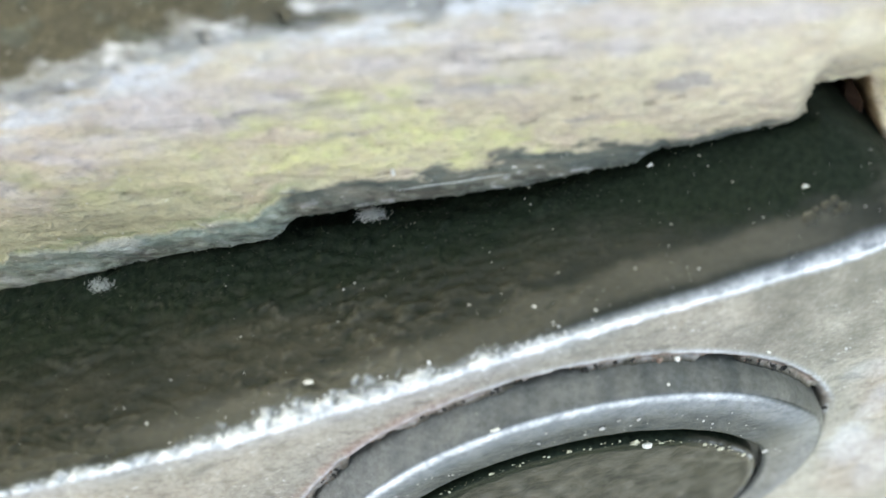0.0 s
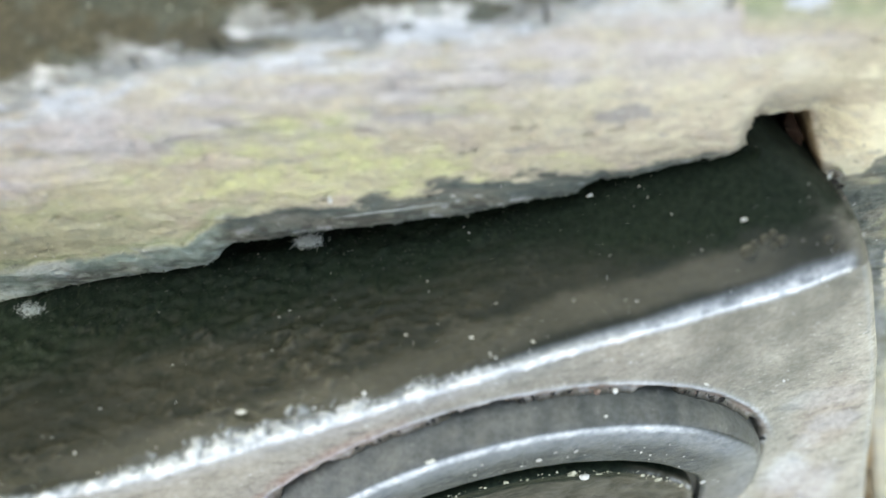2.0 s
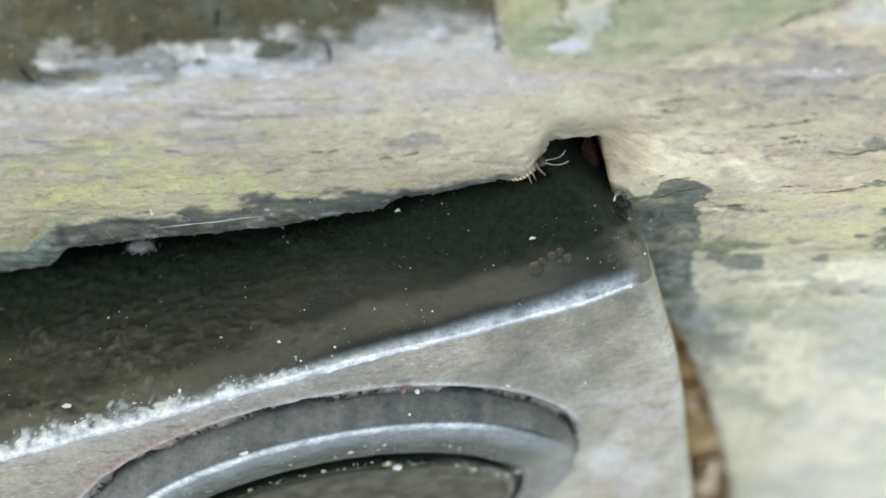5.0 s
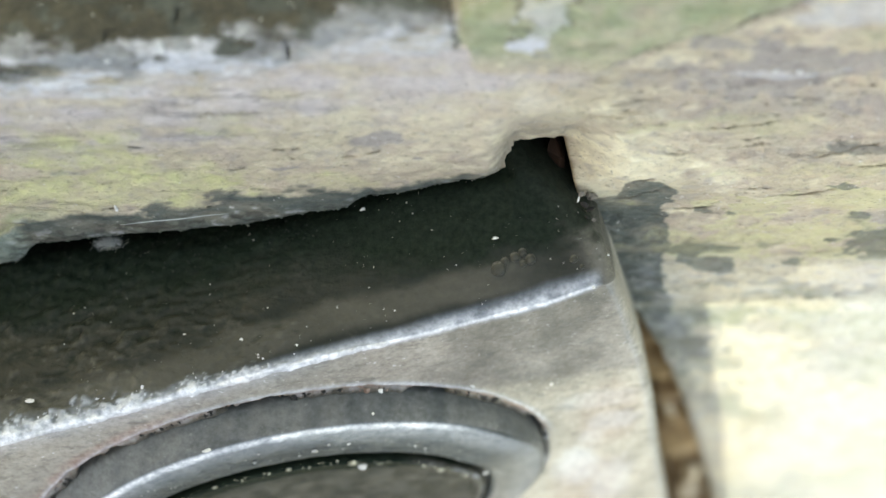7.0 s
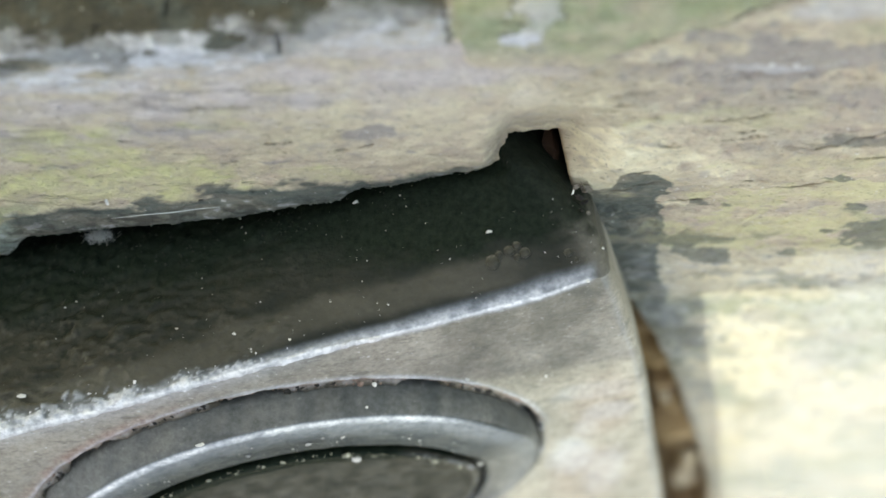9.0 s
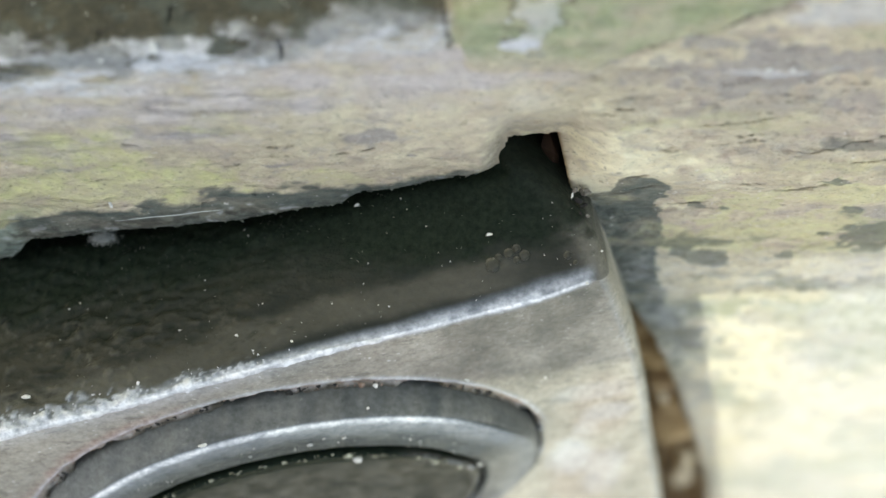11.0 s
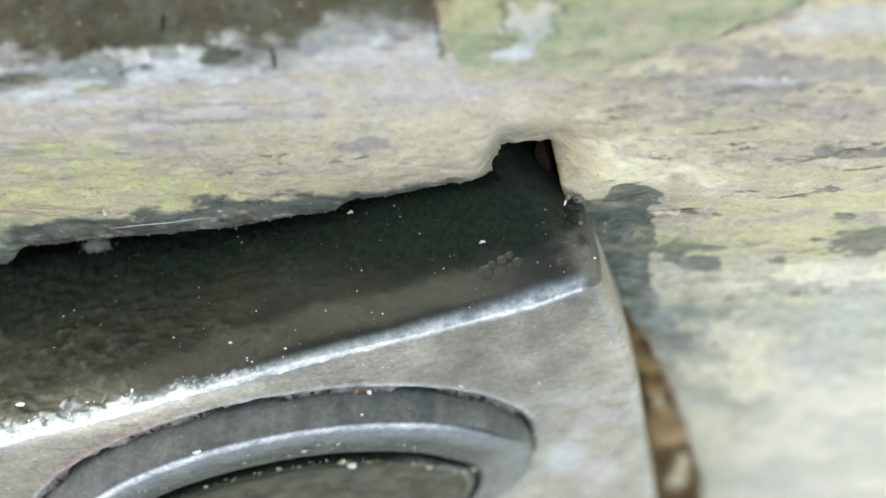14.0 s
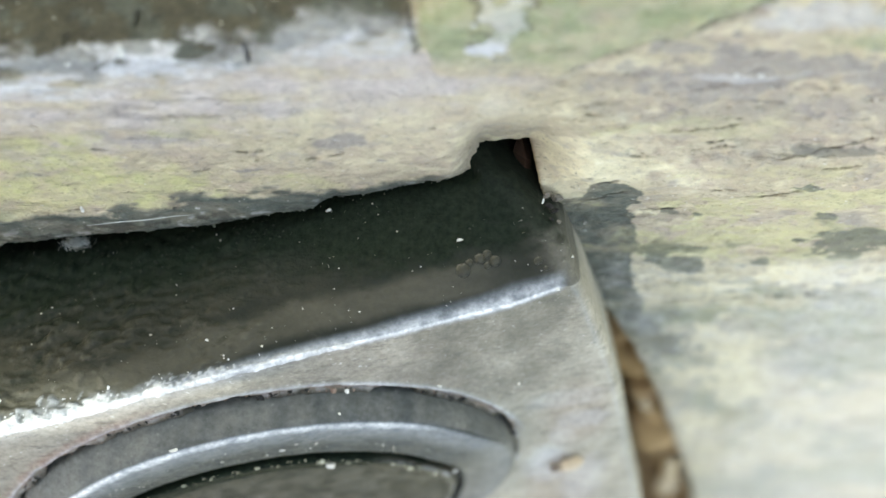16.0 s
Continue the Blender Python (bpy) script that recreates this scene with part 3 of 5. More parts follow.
def ridge(x):
    return np.interp(x, [-140, -60, -39, -36.4, -27.4, -18, -11, -4.4, 2.1, 7, 9.84, 14], [-27, -14, -10.8, -10.5, -9.5, -7.5, -5.7, -4.2, -2.95, -1.9, -0.8, 0.6])


def foot(x):
    return (np.interp(x, [-140, -60, -45, -30, -19.5, -12, -5, 0, 5, 9, 14], [-20, -11, -8.5, -4.9, -2.9, -1.2, 1.0, 3.0, 5.2, 5.6, 6]),
            np.interp(x, [-45, -5, 0, 5, 14], [-3, -3, -2.6, -2.4, -2.6]))


def end(y):
    """Where the plate ends towards +x."""
    return np.interp(y, [-130, -60, -28, -21, -14.8, -9.25, -6.6, -2.35, 0.0, 1.4, 2.3, 2.9, 3.4, 3.9, 4.3, 5.2, 6], [35, 23, 17.2, 15.6, 14.35, 12.95, 12.05, 10.7, 9.8, 9.2, 8.2, 7.4, 6.7, 6.0, 5.1, 4.0, 3.6])


COS, SIN = math.cos(radians(1.5)), math.sin(radians(1.5))  # turn of the boss in the plate
SURFACE = {}


def build_plate():
    xs = axis((-140, -60, 8), (-60, -42, 1), (-42, 6, 0.13), (6, 9, 0.1))
    tau = np.concatenate([(xs + 140) / 149.0 * 0.955, np.linspace(0.956, 1, 40)])
    # stations along the section: the flat face, the rounded ridge, the wall
    flat = np.concatenate([axis((-120, -36, 8), (-36, -26, 1.0), (-26, 0.0, 0.15))])
    s = np.linspace(0, 1, 96)
    rows_y, rows_z, rows_x, rows_s = [], [], [], []
    for mode, values in (("face", flat), ("wall", s[1:]), ("tail", np.array([1.0, 2.0]))):
        for v in values:
            x = tau * 149.0 - 140
            for _ in range(4):
                yr = ridge(x)
                zr = face(x, yr)
                fy, fz = foot(x)
                if mode == "face":
                    y, z = yr + v, face(x, yr + v)
                else:
                    k = min(v, 1.0) if mode == "wall" else 1.0
                    cy, cz = yr + 0.5 * (fy - yr), zr + 0.13 * (fz - zr)
                    y = (1 - k) ** 2 * yr + 2 * k * (1 - k) * cy + k * k * fy
                    z = (1 - k) ** 2 * zr + 2 * k * (1 - k) * cz + k * k * fz
                    if mode == "tail":
                        z = z - 4 * v
                x = -140 + (end(y) + 140) * tau
            rows_x.append(x), rows_y.append(y), rows_z.append(z)
            rows_s.append(np.full(len(tau), v if mode == "face" else v * 100))
    x, y, z, s = np.array(rows_x), np.array(rows_y), np.array(rows_z), np.array(rows_s)
    # round the ridge: average along the section near it
    near = np.exp(-np.clip(np.abs(y - ridge(x)) - 0.2, 0, 9) ** 2 / 0.5)
    for _ in range(30):
        for a in (y, z):
            sm = a.copy()
            sm[1:-1] = (a[:-2] + 2 * a[1:-1] + a[2:]) / 4
            a[:] = a * (1 - near) + sm * near
    # the end: rounded over, then straight down
    base = x[:, -1:], y[:, -1:], z[:, -1:]
    ang = np.linspace(0.25, 1.57, 6)
    r = 1.0
    ex = np.concatenate([base[0] + r * np.sin(a) for a in ang] + [base[0] + r, base[0] + r - 0.4], 1)
    ez = np.concatenate([base[2] - r * (1 - np.cos(a)) for a in ang] + [base[2] - 3.2, base[2] - 9], 1)
    ey = np.repeat(base[1], 8, 1)
    x, y, z = np.concatenate([x, ex], 1), np.concatenate([y, ey], 1), np.concatenate([z, ez], 1)
    s = np.concatenate([s, np.repeat(s[:, -1:], 8, 1)], 1)
    shape = x.shape
    p = np.stack([x, y, z], -1).reshape(-1, 3)
    q = p - FACE_AT
    du, dv = q @ np.array(ACROSS) + 8.25, q @ np.array(ALONG) + 18.95
    du, dv = du * COS + dv * SIN, dv * COS - du * SIN
    e = np.hypot(du / 17.0, dv / 11.65) + 1e-6
    rad = ((e - 1) * np.hypot(du, dv) / e).reshape(shape)  # distance outside the rim of the boss
    wall = s >= 1
    sunk = step(0.42, 0.12, np.arctan2(dv / 11.65, du / 17.0)).reshape(shape) * (du > 0).reshape(shape)  # towards the end the boss runs out into the plate
    fine = fbm(p, (1.2, 1.2, 1.2), 4, 5).reshape(shape)
    broad = fbm(p, (0.15, 0.15, 0.15), 4, 7).reshape(shape)
    streak = fbm(p, (0.12, 0.5, 0.5), 4, 11).reshape(shape)
    # pitted, crusted paint on the wall
    left = step(4, -14, x)
    rough = (0.5 * fbm(p, (0.55, 0.9, 0.9), 3, 13) + fbm(p, (1.3, 2.6, 2.6), 4, 15) * np.clip(0.55 + 2.5 * fbm(p, (0.2, 0.35, 0.35), 3, 19), 0.05, 1.2)).reshape(shape)
    lift = np.where(wall, 0.05 + 0.52 * step(-2, -18, x), 0.10) * rough + 0.05 * fine
    above = y - ridge(x)
    bent = p + 0.9 * np.stack([fbm(p, (0.9, 0.9, 0.9), 3, 111), fbm(p, (0.9, 0.9, 0.9), 3, 113), fbm(p, (0.9, 0.9, 0.9), 3, 115)], -1)
    gap_0, own_0 = [a.reshape(shape) for a in cells(bent * np.array((0.6, 1.4, 1.4)), 1.25, 9)]
    scab = np.where(wall, step(0.55, 0.85, own_0) * step(0.75, 0.30, gap_0 + fine * 0.5) * np.clip(0.5 + 3 * broad, 0.1, 1), 0) * step(-3, -14, x) * step(0.9, 1.6, above)
    gap_3, own_3 = [a.reshape(shape) for a in cells(bent * np.array((0.8, 1.2, 1.2)), 2.2, 11)]
    grit = np.where(wall, step(0.72, 0.85, own_3) * step(0.60, 0.25, gap_3), 0) * step(-1, -14, x) * np.clip(0.3 + 2.5 * broad, 0, 1)
    lift = lift + scab * 0.20 + grit * 0.14
    # a thin bright line along the ridge with a sheen above it, both painted sky reflection, and a solid lime crust
    # further along
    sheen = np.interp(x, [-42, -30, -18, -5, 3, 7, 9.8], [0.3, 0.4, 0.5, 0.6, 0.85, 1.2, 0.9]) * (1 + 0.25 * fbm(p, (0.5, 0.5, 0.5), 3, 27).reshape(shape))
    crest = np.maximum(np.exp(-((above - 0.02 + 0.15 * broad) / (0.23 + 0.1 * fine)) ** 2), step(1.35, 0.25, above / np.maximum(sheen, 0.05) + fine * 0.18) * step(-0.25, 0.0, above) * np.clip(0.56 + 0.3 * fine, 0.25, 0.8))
    lump = fbm(p, (1.5, 1.5, 1.5), 4, 17).reshape(shape)
    clod = fbm(p, (0.6, 0.6, 0.6), 3, 25).reshape(shape)
    most = np.interp(x, [-42, -33, -29, -24, -18, -13, -9, -5, -2], [0.30, 0.5, 0.75, 1.0, 1.05, 0.8, 0.7, 0.35, 0.0])
    reach = above / np.maximum(most * (1.0 + 1.2 * clod), 0.05)
    gap_1, own_1 = [a.reshape(shape) for a in cells(p, 1.7, 3)]
    gap_2, own_2 = [a.reshape(shape) for a in cells(p, 4.6, 5)]
    there = step(-0.22, -0.06, above + fine * 0.15) * (most > 0.02)
    big = there * step(0.10, -0.10, reach + own_1 * 0.7 - 0.95) * step(0.92, 0.62, gap_1)
    small = there * step(0.10, -0.10, reach + own_2 * 0.9 - 0.92) * step(0.75, 0.40, gap_2)
    bed = there * step(1.05, 0.25, reach + fine * 0.4 + lump * 0.5)
    lift = lift + np.maximum(big * (0.03 + 0.22 * (0.9 - np.clip(gap_1, 0, 0.9))), small * 0.10) * np.clip(1.0 + lump, 0.3, 1.5) + bed * 0.04
    # seat of the boss, with a thin raised and broken rim
    gap = np.clip(0.7 + fbm(p, (0.5, 0.5, 0.5), 3, 23).reshape(shape) * 3.0, 0.1, 1)
    ragged = rad + fine * 0.28
    lift = lift + np.exp(-((ragged - 0.22) / 0.24) ** 2) * 0.13 * (1 - sunk) - step(0.02, -0.12, ragged) * 0.10 * (1 - sunk)
    open_joint = 0.26 * step(0.62, 0.95, gap) * (1 - sunk)
    lift = lift - step(-0.42, -0.56, ragged - open_joint) * (0.10 + 1.0 * step(0.45, 0.9, gap)) * (1 - 0.9 * sunk)
    lift = lift + (0.30 + 0.25 * fine) * np.exp(-((rad + 0.62) / 0.2) ** 2) * step(0.9, 0.45, gap) * (1 - sunk) * ~wall  # dirt packed into the joint
    x, y, z = x + NORMAL.x * lift * ~wall, y + np.where(wall, 0.85, NORMAL.y) * lift, z + np.where(wall, 0.5, NORMAL.z) * lift
    k = s / 100.0
    dust_and_glints = np.where(wall, np.maximum(step(0.12, 0.0, k) * 0.25 * left, step(2.2, -0.6, end(y) - x + rough) * step(0.95, 0.5, k) * (0.05 + 0.2 * np.clip(fine, 0, 1)) + 0.20 * step(0.9, -0.6, end(y) - x + fine)), 0.95 + broad * 0.6 + 0.02 * step(3, 11, x) * step(-5, -15, y) - 0.42 * step(-4, 5, x) * step(-13, -7, y) * step(12.5, 9.5, x) + 0.5 * fbm(p, (0.4, 0.4, 0.4), 4, 121).reshape(shape))
    dust_and_glints = dust_and_glints * (1 - 0.25 * step(-0.05, -0.3, rad)) * (1 - 0.8 * step(-0.25, -0.5, ragged))
    # a brown film in a band over the ridge, thinner and scaly above it, none near the lip
    band_top = np.interp(x, [-42, -37, -28, -19, -10.5, -5.6, -1, 2, 5], [0.85, 1.0, 1.6, 1.75, 1.8, 2.2, 2.55, 2.9, 3.2])
    brown = step(0.35, -0.35, above - band_top + streak * 0.7 + fine * 0.2) * step(0.1, 0.75, above - 0.75 * step(-14, -4, x) + 0.25 * fine + streak * 0.3) * step(9.5, 3.0, x + 6 * streak)
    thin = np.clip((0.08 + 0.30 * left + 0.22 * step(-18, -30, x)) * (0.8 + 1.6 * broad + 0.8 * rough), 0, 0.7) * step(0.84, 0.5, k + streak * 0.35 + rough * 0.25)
    film = np.where(wall, thin, 0.5)
    silt = np.where(wall, brown * np.clip(0.9 + broad * 0.5, 0.6, 1), 0)
    # bump tops on the wall paled to paint glints off the relief
    dust_and_glints = np.where(wall, np.maximum(dust_and_glints, np.maximum(left * step(0.13, 0.30, rough) * 0.08, np.maximum(scab * (0.01 + 0.07 * own_3), grit * 0.13)) * step(0.98, 0.7, k)), dust_and_glints)
    wear_and_sheen = crest * np.clip(0.92 + fine * 0.8, 0, 1) * step(10.3, 9.6, x) * (1 - 0.45 * step(-24, -34, x))
    # pale edge highlight painted along the plate's end
    wear_and_sheen = np.maximum(wear_and_sheen, 0.13 * np.exp(-((x - end(y) - 0.5) / 0.16) ** 2) * np.clip(0.9 + fine, 0.2, 1) * ~wall)
    wear_and_sheen = np.maximum(wear_and_sheen, np.maximum(big * np.clip(1.0 - 0.55 * np.clip(reach, 0, 1.2) - 0.25 * gap_1 + lump * 0.8, 0.15, 1), small * np.clip(0.52 - 0.3 * reach + 0.3 * own_1, 0.10, 0.8)))
    wear_and_sheen = np.maximum(wear_and_sheen, bed * np.clip(0.62 + fine * 0.7 + lump * 0.5 - 0.45 * reach, 0.05, 0.8))
    wear_and_sheen = np.maximum(wear_and_sheen, np.where(wall, 0, 0.30 * np.exp(-(above / 0.9) ** 2) * step(-2, -12, x)))
    wear_and_sheen = np.maximum(wear_and_sheen, np.where(wall, 0, blobs(x, y, [(10.6, -20.5, 1.5, 2.2, 0.36), (12.6, -15.3, 1.6, 0.9, 0.24), (13.2, -23, 1.4, 2.4, 0.24), (11.2, -17.0, 0.8, 0.9, 0.2), (11.4, -12.6, 1.8, 0.8, 0.14)], broad * 1.4 + fine * 0.4)))
    wear_and_sheen = np.maximum(wear_and_sheen, np.where(wall, 0, np.exp(-((rad + fine * 0.14 - 0.24) / 0.15) ** 2) * np.clip(0.66 + fine + broad, 0.3, 0.85) * (1 - sunk)))
    rust = np.exp(-((rad + 0.10) / 0.26) ** 2) * np.clip(0.38 + rough * 2.0, 0, 0.6) * (1 - sunk)
    wear_and_sheen = np.maximum(wear_and_sheen, np.where(wall, 0, np.exp(-((rad + 0.28) / 0.14) ** 2) * np.clip(0.05 + fine * 2.0, 0, 0.35)))
    rust = np.maximum(rust, np.exp(-((rad - 0.4) / 0.7) ** 2) * np.clip(0.42 + broad * 1.2 + fine * 0.8, 0, 0.7) * step(-10, -16, x) * step(-31, -26, x))
    rust = np.maximum(rust, np.where(wall, 0, 0.20 * step(8, -8, x) * step(-0.2, 0.3, rad) * np.clip(0.8 + broad * 1.5, 0, 1.2)))
    rust = np.maximum(rust, np.where(wall, 0, blobs(x, y, [(12.2, -15.0, 2.0, 3.2, 0.22), (11.8, -23, 2.6, 3.5, 0.2)], broad)))
    # moss towards the foot, with the lip's shade and dark pits painted in
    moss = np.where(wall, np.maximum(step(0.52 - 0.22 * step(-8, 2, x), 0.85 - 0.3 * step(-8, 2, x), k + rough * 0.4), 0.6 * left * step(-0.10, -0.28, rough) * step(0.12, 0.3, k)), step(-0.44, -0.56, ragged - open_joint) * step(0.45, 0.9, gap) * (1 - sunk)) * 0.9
    SURFACE.update(x=x, y=y, z=z, wall=wall, k=k, rad=rad)
    return grid_mesh("plate", x, y, z, PAINT, dict(dust_and_glints=dust_and_glints, film=film, silt=silt, wear_and_sheen=wear_and_sheen, rust=rust, moss=moss))


def oval(profile, seed, turns=480, sink=0):
    """A ring of ovals in the plate's plane, each (centre across, centre along, half width, half length, height), as 2D arrays."""
    prof = np.array(profile, float)
    arc = np.concatenate([[0], np.cumsum(np.hypot(np.diff(prof[:, 2]), np.diff(prof[:, 4])))])
    t = np.linspace(0, arc[-1], 120)
    cols = [np.interp(t, arc, prof[:, k]) for k in range(5)]
    for c in cols:
        for _ in range(6):
            c[1:-1] = (c[:-2] + 2 * c[1:-1] + c[2:]) / 4
    a = np.linspace(0, 2 * math.pi, turns + 1)
    cu, cv, au, av, w = [c[:, None] for c in cols]
    u, v, w = cu + au * np.cos(a), cv + av * np.sin(a), w * np.ones_like(a)
    u, v = u * COS - (v + 18.95) * SIN - 8.25 * (1 - COS), (u + 8.25) * SIN + (v + 18.95) * COS - 18.95
    n = fbm(np.stack([u, v, w], -1).reshape(-1, 3), (1.1, 1.1, 1.1), 4, seed).reshape(u.shape)
    w = w + n * 0.08
    turn = np.arctan2(np.sin(a), np.cos(a)) * np.ones_like(w)
    sunk = step(0.62, 0.05, turn) * step(-1.9, -1.2, turn)
    w = np.where(w > 0, w * (1 - 0.62 * sunk * (np.clip(au / 12.6, 0, 1) ** 3 if sink == 2 else 1)), w)
    pos = FACE_AT[:, None, None] + np.array(ACROSS)[:, None, None] * u + np.array(ALONG)[:, None, None] * v + np.array(NORMAL)[:, None, None] * w
    return pos, au * np.ones_like(u), n, sunk


def build_boss():
    pos, r, n, sunk = oval([(-8.25, -18.95, 16.42, 11.07, -1.4), (-8.25, -18.95, 16.36, 11.0, 0.0), (-8.1, -19.05, 16.25, 10.9, 0.8), (-7.95, -19.3, 16.05, 10.7, 1.55),
                      (-7.9, -19.4, 15.75, 10.45, 1.85), (-8.0, -19.8, 15.2, 9.9, 1.82), (-8.2, -20.6, 14.0, 9.1, 1.55), (-8.4, -21.3, 13.1, 8.6, 1.4),
                      (-8.4, -21.4, 12.9, 8.4, 1.0), (-8.4, -21.4, 12.8, 8.3, -1.5)], 71, sink=1)
    # crest highlight and bluish sky sheen of the ring, painted into its colour
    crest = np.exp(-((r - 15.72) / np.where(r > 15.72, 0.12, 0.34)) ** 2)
    left = step(-6, -24, pos[0])
    drip = fbm(np.stack([pos[0] * 1.2, r * 0.12, 0 * r], -1).reshape(-1, 3), (1, 1, 1), 4, 73).reshape(r.shape)
    dust_and_glints = np.where(r > 15.85, 0.135 + 0.04 * left + n * 0.10 + drip * 0.16, 0.006 + 0.02 * step(13.2, 15.6, r) + n * 0.16 + 0.02 * drip)
    dust_and_glints = np.maximum(dust_and_glints, sunk * (0.34 + n * 0.3) * step(12.9, 13.3, r))
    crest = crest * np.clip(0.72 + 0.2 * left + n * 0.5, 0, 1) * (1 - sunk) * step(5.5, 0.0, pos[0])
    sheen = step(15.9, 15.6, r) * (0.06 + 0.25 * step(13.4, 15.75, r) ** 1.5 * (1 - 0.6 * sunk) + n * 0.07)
    # moss colour blackens the gap to the bolt head and the outer foot
    ring = grid_mesh("ring", *pos, PAINT, dict(dust_and_glints=dust_and_glints, film=0 * r, wear_and_sheen=np.maximum(np.maximum(crest, sheen), (0.08 + 0.06 * left + 0.05 * n) * step(15.75, 15.95, r)), rust=0 * r,
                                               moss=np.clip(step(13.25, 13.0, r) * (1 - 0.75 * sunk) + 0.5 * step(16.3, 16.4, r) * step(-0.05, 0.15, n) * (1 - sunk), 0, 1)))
    pos, r, n, sunk = oval([(-8.5, -21.8, 0.1, 0.06, 0.95), (-8.5, -21.8, 8, 5, 1.0), (-8.5, -21.8, 11.6, 7.3, 1.15), (-8.5, -21.8, 12.35, 7.9, 1.35), (-8.5, -21.8, 12.55, 8.1, 1.2), (-8.5, -21.8, 12.65, 8.2, 0.0), (-8.5, -21.8, 12.65, 8.2, -2)], 81, 240, sink=2)
    # black band along the edge of the head, drawn with the moss colour
    disc = grid_mesh("bolt_head", *pos, PAINT, dict(dust_and_glints=np.maximum(0.05 + n * 0.4, 0.25 * sunk * step(11.8, 12.3, r)), film=0 * r + 0.65, wear_and_sheen=np.exp(-((r - 12.38) / 0.08) ** 2) * np.clip(0.2 + n * 2.5, 0, 0.8) * step(-4, 4, pos[0]),
                                                   rust=step(11.4, 12.0, r) * np.clip(0.2 + n * 2, 0, 1) * 0.12, moss=np.maximum(step(12.45, 12.6, r) * (1 - 0.75 * sunk), step(11.2, 11.5, r + n * 0.8 + 1.4 * step(6, -6, pos[0]) - 1.0) * step(3, -2, pos[0]))))
    return ring, disc


PLATE = part("plate", build_plate(), FITTING)
RING, DISC = build_boss()
part("ring", RING, FITTING, "raised black ring with a pale highlight painted along its crest")
part("bolt_head", DISC, FITTING, "dull brown-black sunken bolt head")


def build_blisters():
    """Small domes of lifted paint on the wall of the plate."""
    x, y, z = SURFACE["x"], SURFACE["y"], SURFACE["z"]
    rng = random.Random(12)
    for cx, cy, r in ((5.05, 0.67, 0.32), (5.5, 0.95, 0.27), (6.0, 0.61, 0.34), (4.15, 0.10, 0.46), (8.5, 0.69, 0.26), (4.6, 0.45, 0.26), (5.55, 0.36, 0.22), (8.95, 0.35, 0.16)):
        at = np.argmin((x - cx) ** 2 + (y - cy) ** 2 + np.where(SURFACE["wall"], 0, 99))
        bm = bmesh.new()
        bmesh.ops.create_icosphere(bm, subdivisions=3, radius=r * MM)
        for v in bm.verts:
            v.co *= 1 + rng.uniform(-0.05, 0.05)
            v.co.z = v.co.z * 0.85 - 0.3 * r * MM
        for f in bm.faces:
            f.smooth = True
        me = bpy.data.meshes.new("paint_blister")
        bm.to_mesh(me)
        bm.free()
        me.materials.append(PAINT)
        # highlight painted on the upper side of each dome
        a = me.attributes.new("dust_and_glints", "FLOAT", "POINT")
        a.data.foreach_set("value", [0.34 * max(0.0, v.co.y / (r * MM) - 0.1) if v.co.y < 0.75 * r * MM else 0.0 for v in me.vertices])
        a = me.attributes.new("silt", "FLOAT", "POINT")
        a.data.foreach_set("value", [0.5] * len(me.vertices))
        ob = part("paint_blister", me, PLATE)
        ob.matrix_world = pose(x.ravel()[at] * MM, y.ravel()[at] * MM, z.ravel()[at] * MM, -50, 0, 20)


build_blisters()


# ---- small things ----
def surface_points(count, rng, keep):
    """Points and normals on the plate, picked at random where keep is true."""
    x, y, z = SURFACE["x"], SURFACE["y"], SURFACE["z"]
    ok = np.argwhere(keep[1:-1, 1:-1]) + 1
    pick = ok[rng.integers(0, len(ok), count)]
    i, j = pick[:, 0], pick[:, 1]
    co = np.stack([x, y, z], -1)
    n = np.cross(co[i, j + 1] - co[i, j - 1], co[i + 1, j] - co[i - 1, j])
    n /= np.linalg.norm(n, axis=1)[:, None] + 1e-9
    return co[i, j], n


def pebbles(name, points, sizes, flat, mat, rng):
    """Many small irregular grains as one mesh, each an octahedron pulled out of shape."""
    base = np.array([(1, 0, 0), (0, 1, 0), (-1, 0, 0), (0, -1, 0), (0, 0, 1), (0, 0, -1), (0.7, 0.7, 0.5), (-0.7, 0.7, 0.5), (-0.7, -0.7, 0.5), (0.7, -0.7, 0.5)], float)
    faces = [(0, 6, 4, 9), (1, 7, 4, 6), (2, 8, 4, 7), (3, 9, 4, 8), (0, 1, 6), (1, 2, 7), (2, 3, 8), (3, 0, 9), (1, 0, 5), (2, 1, 5), (3, 2, 5), (0, 3, 5)]
    verts, polys = [], []
    for (c, n), size in zip(zip(*points), sizes):
        up = Vector(n)
        turn = up.to_track_quat("Z", "Y").to_matrix() @ Euler((0, 0, rng.uniform(0, 6.3))).to_matrix()
        shape = base * (1 + rng.uniform(-0.35, 0.35, base.shape)) * np.array([1, rng.uniform(0.5, 1), flat]) * size
        at = len(verts)
        verts += [tuple((Vector(c) + turn @ Vector(v) + up * size * flat * 0.3) * MM) for v in shape]
        polys += [tuple(at + k for k in f) for f in faces]
    me = bpy.data.meshes.new(name)
    me.from_pydata(verts, [], polys)
    me.materials.append(mat)
    return me


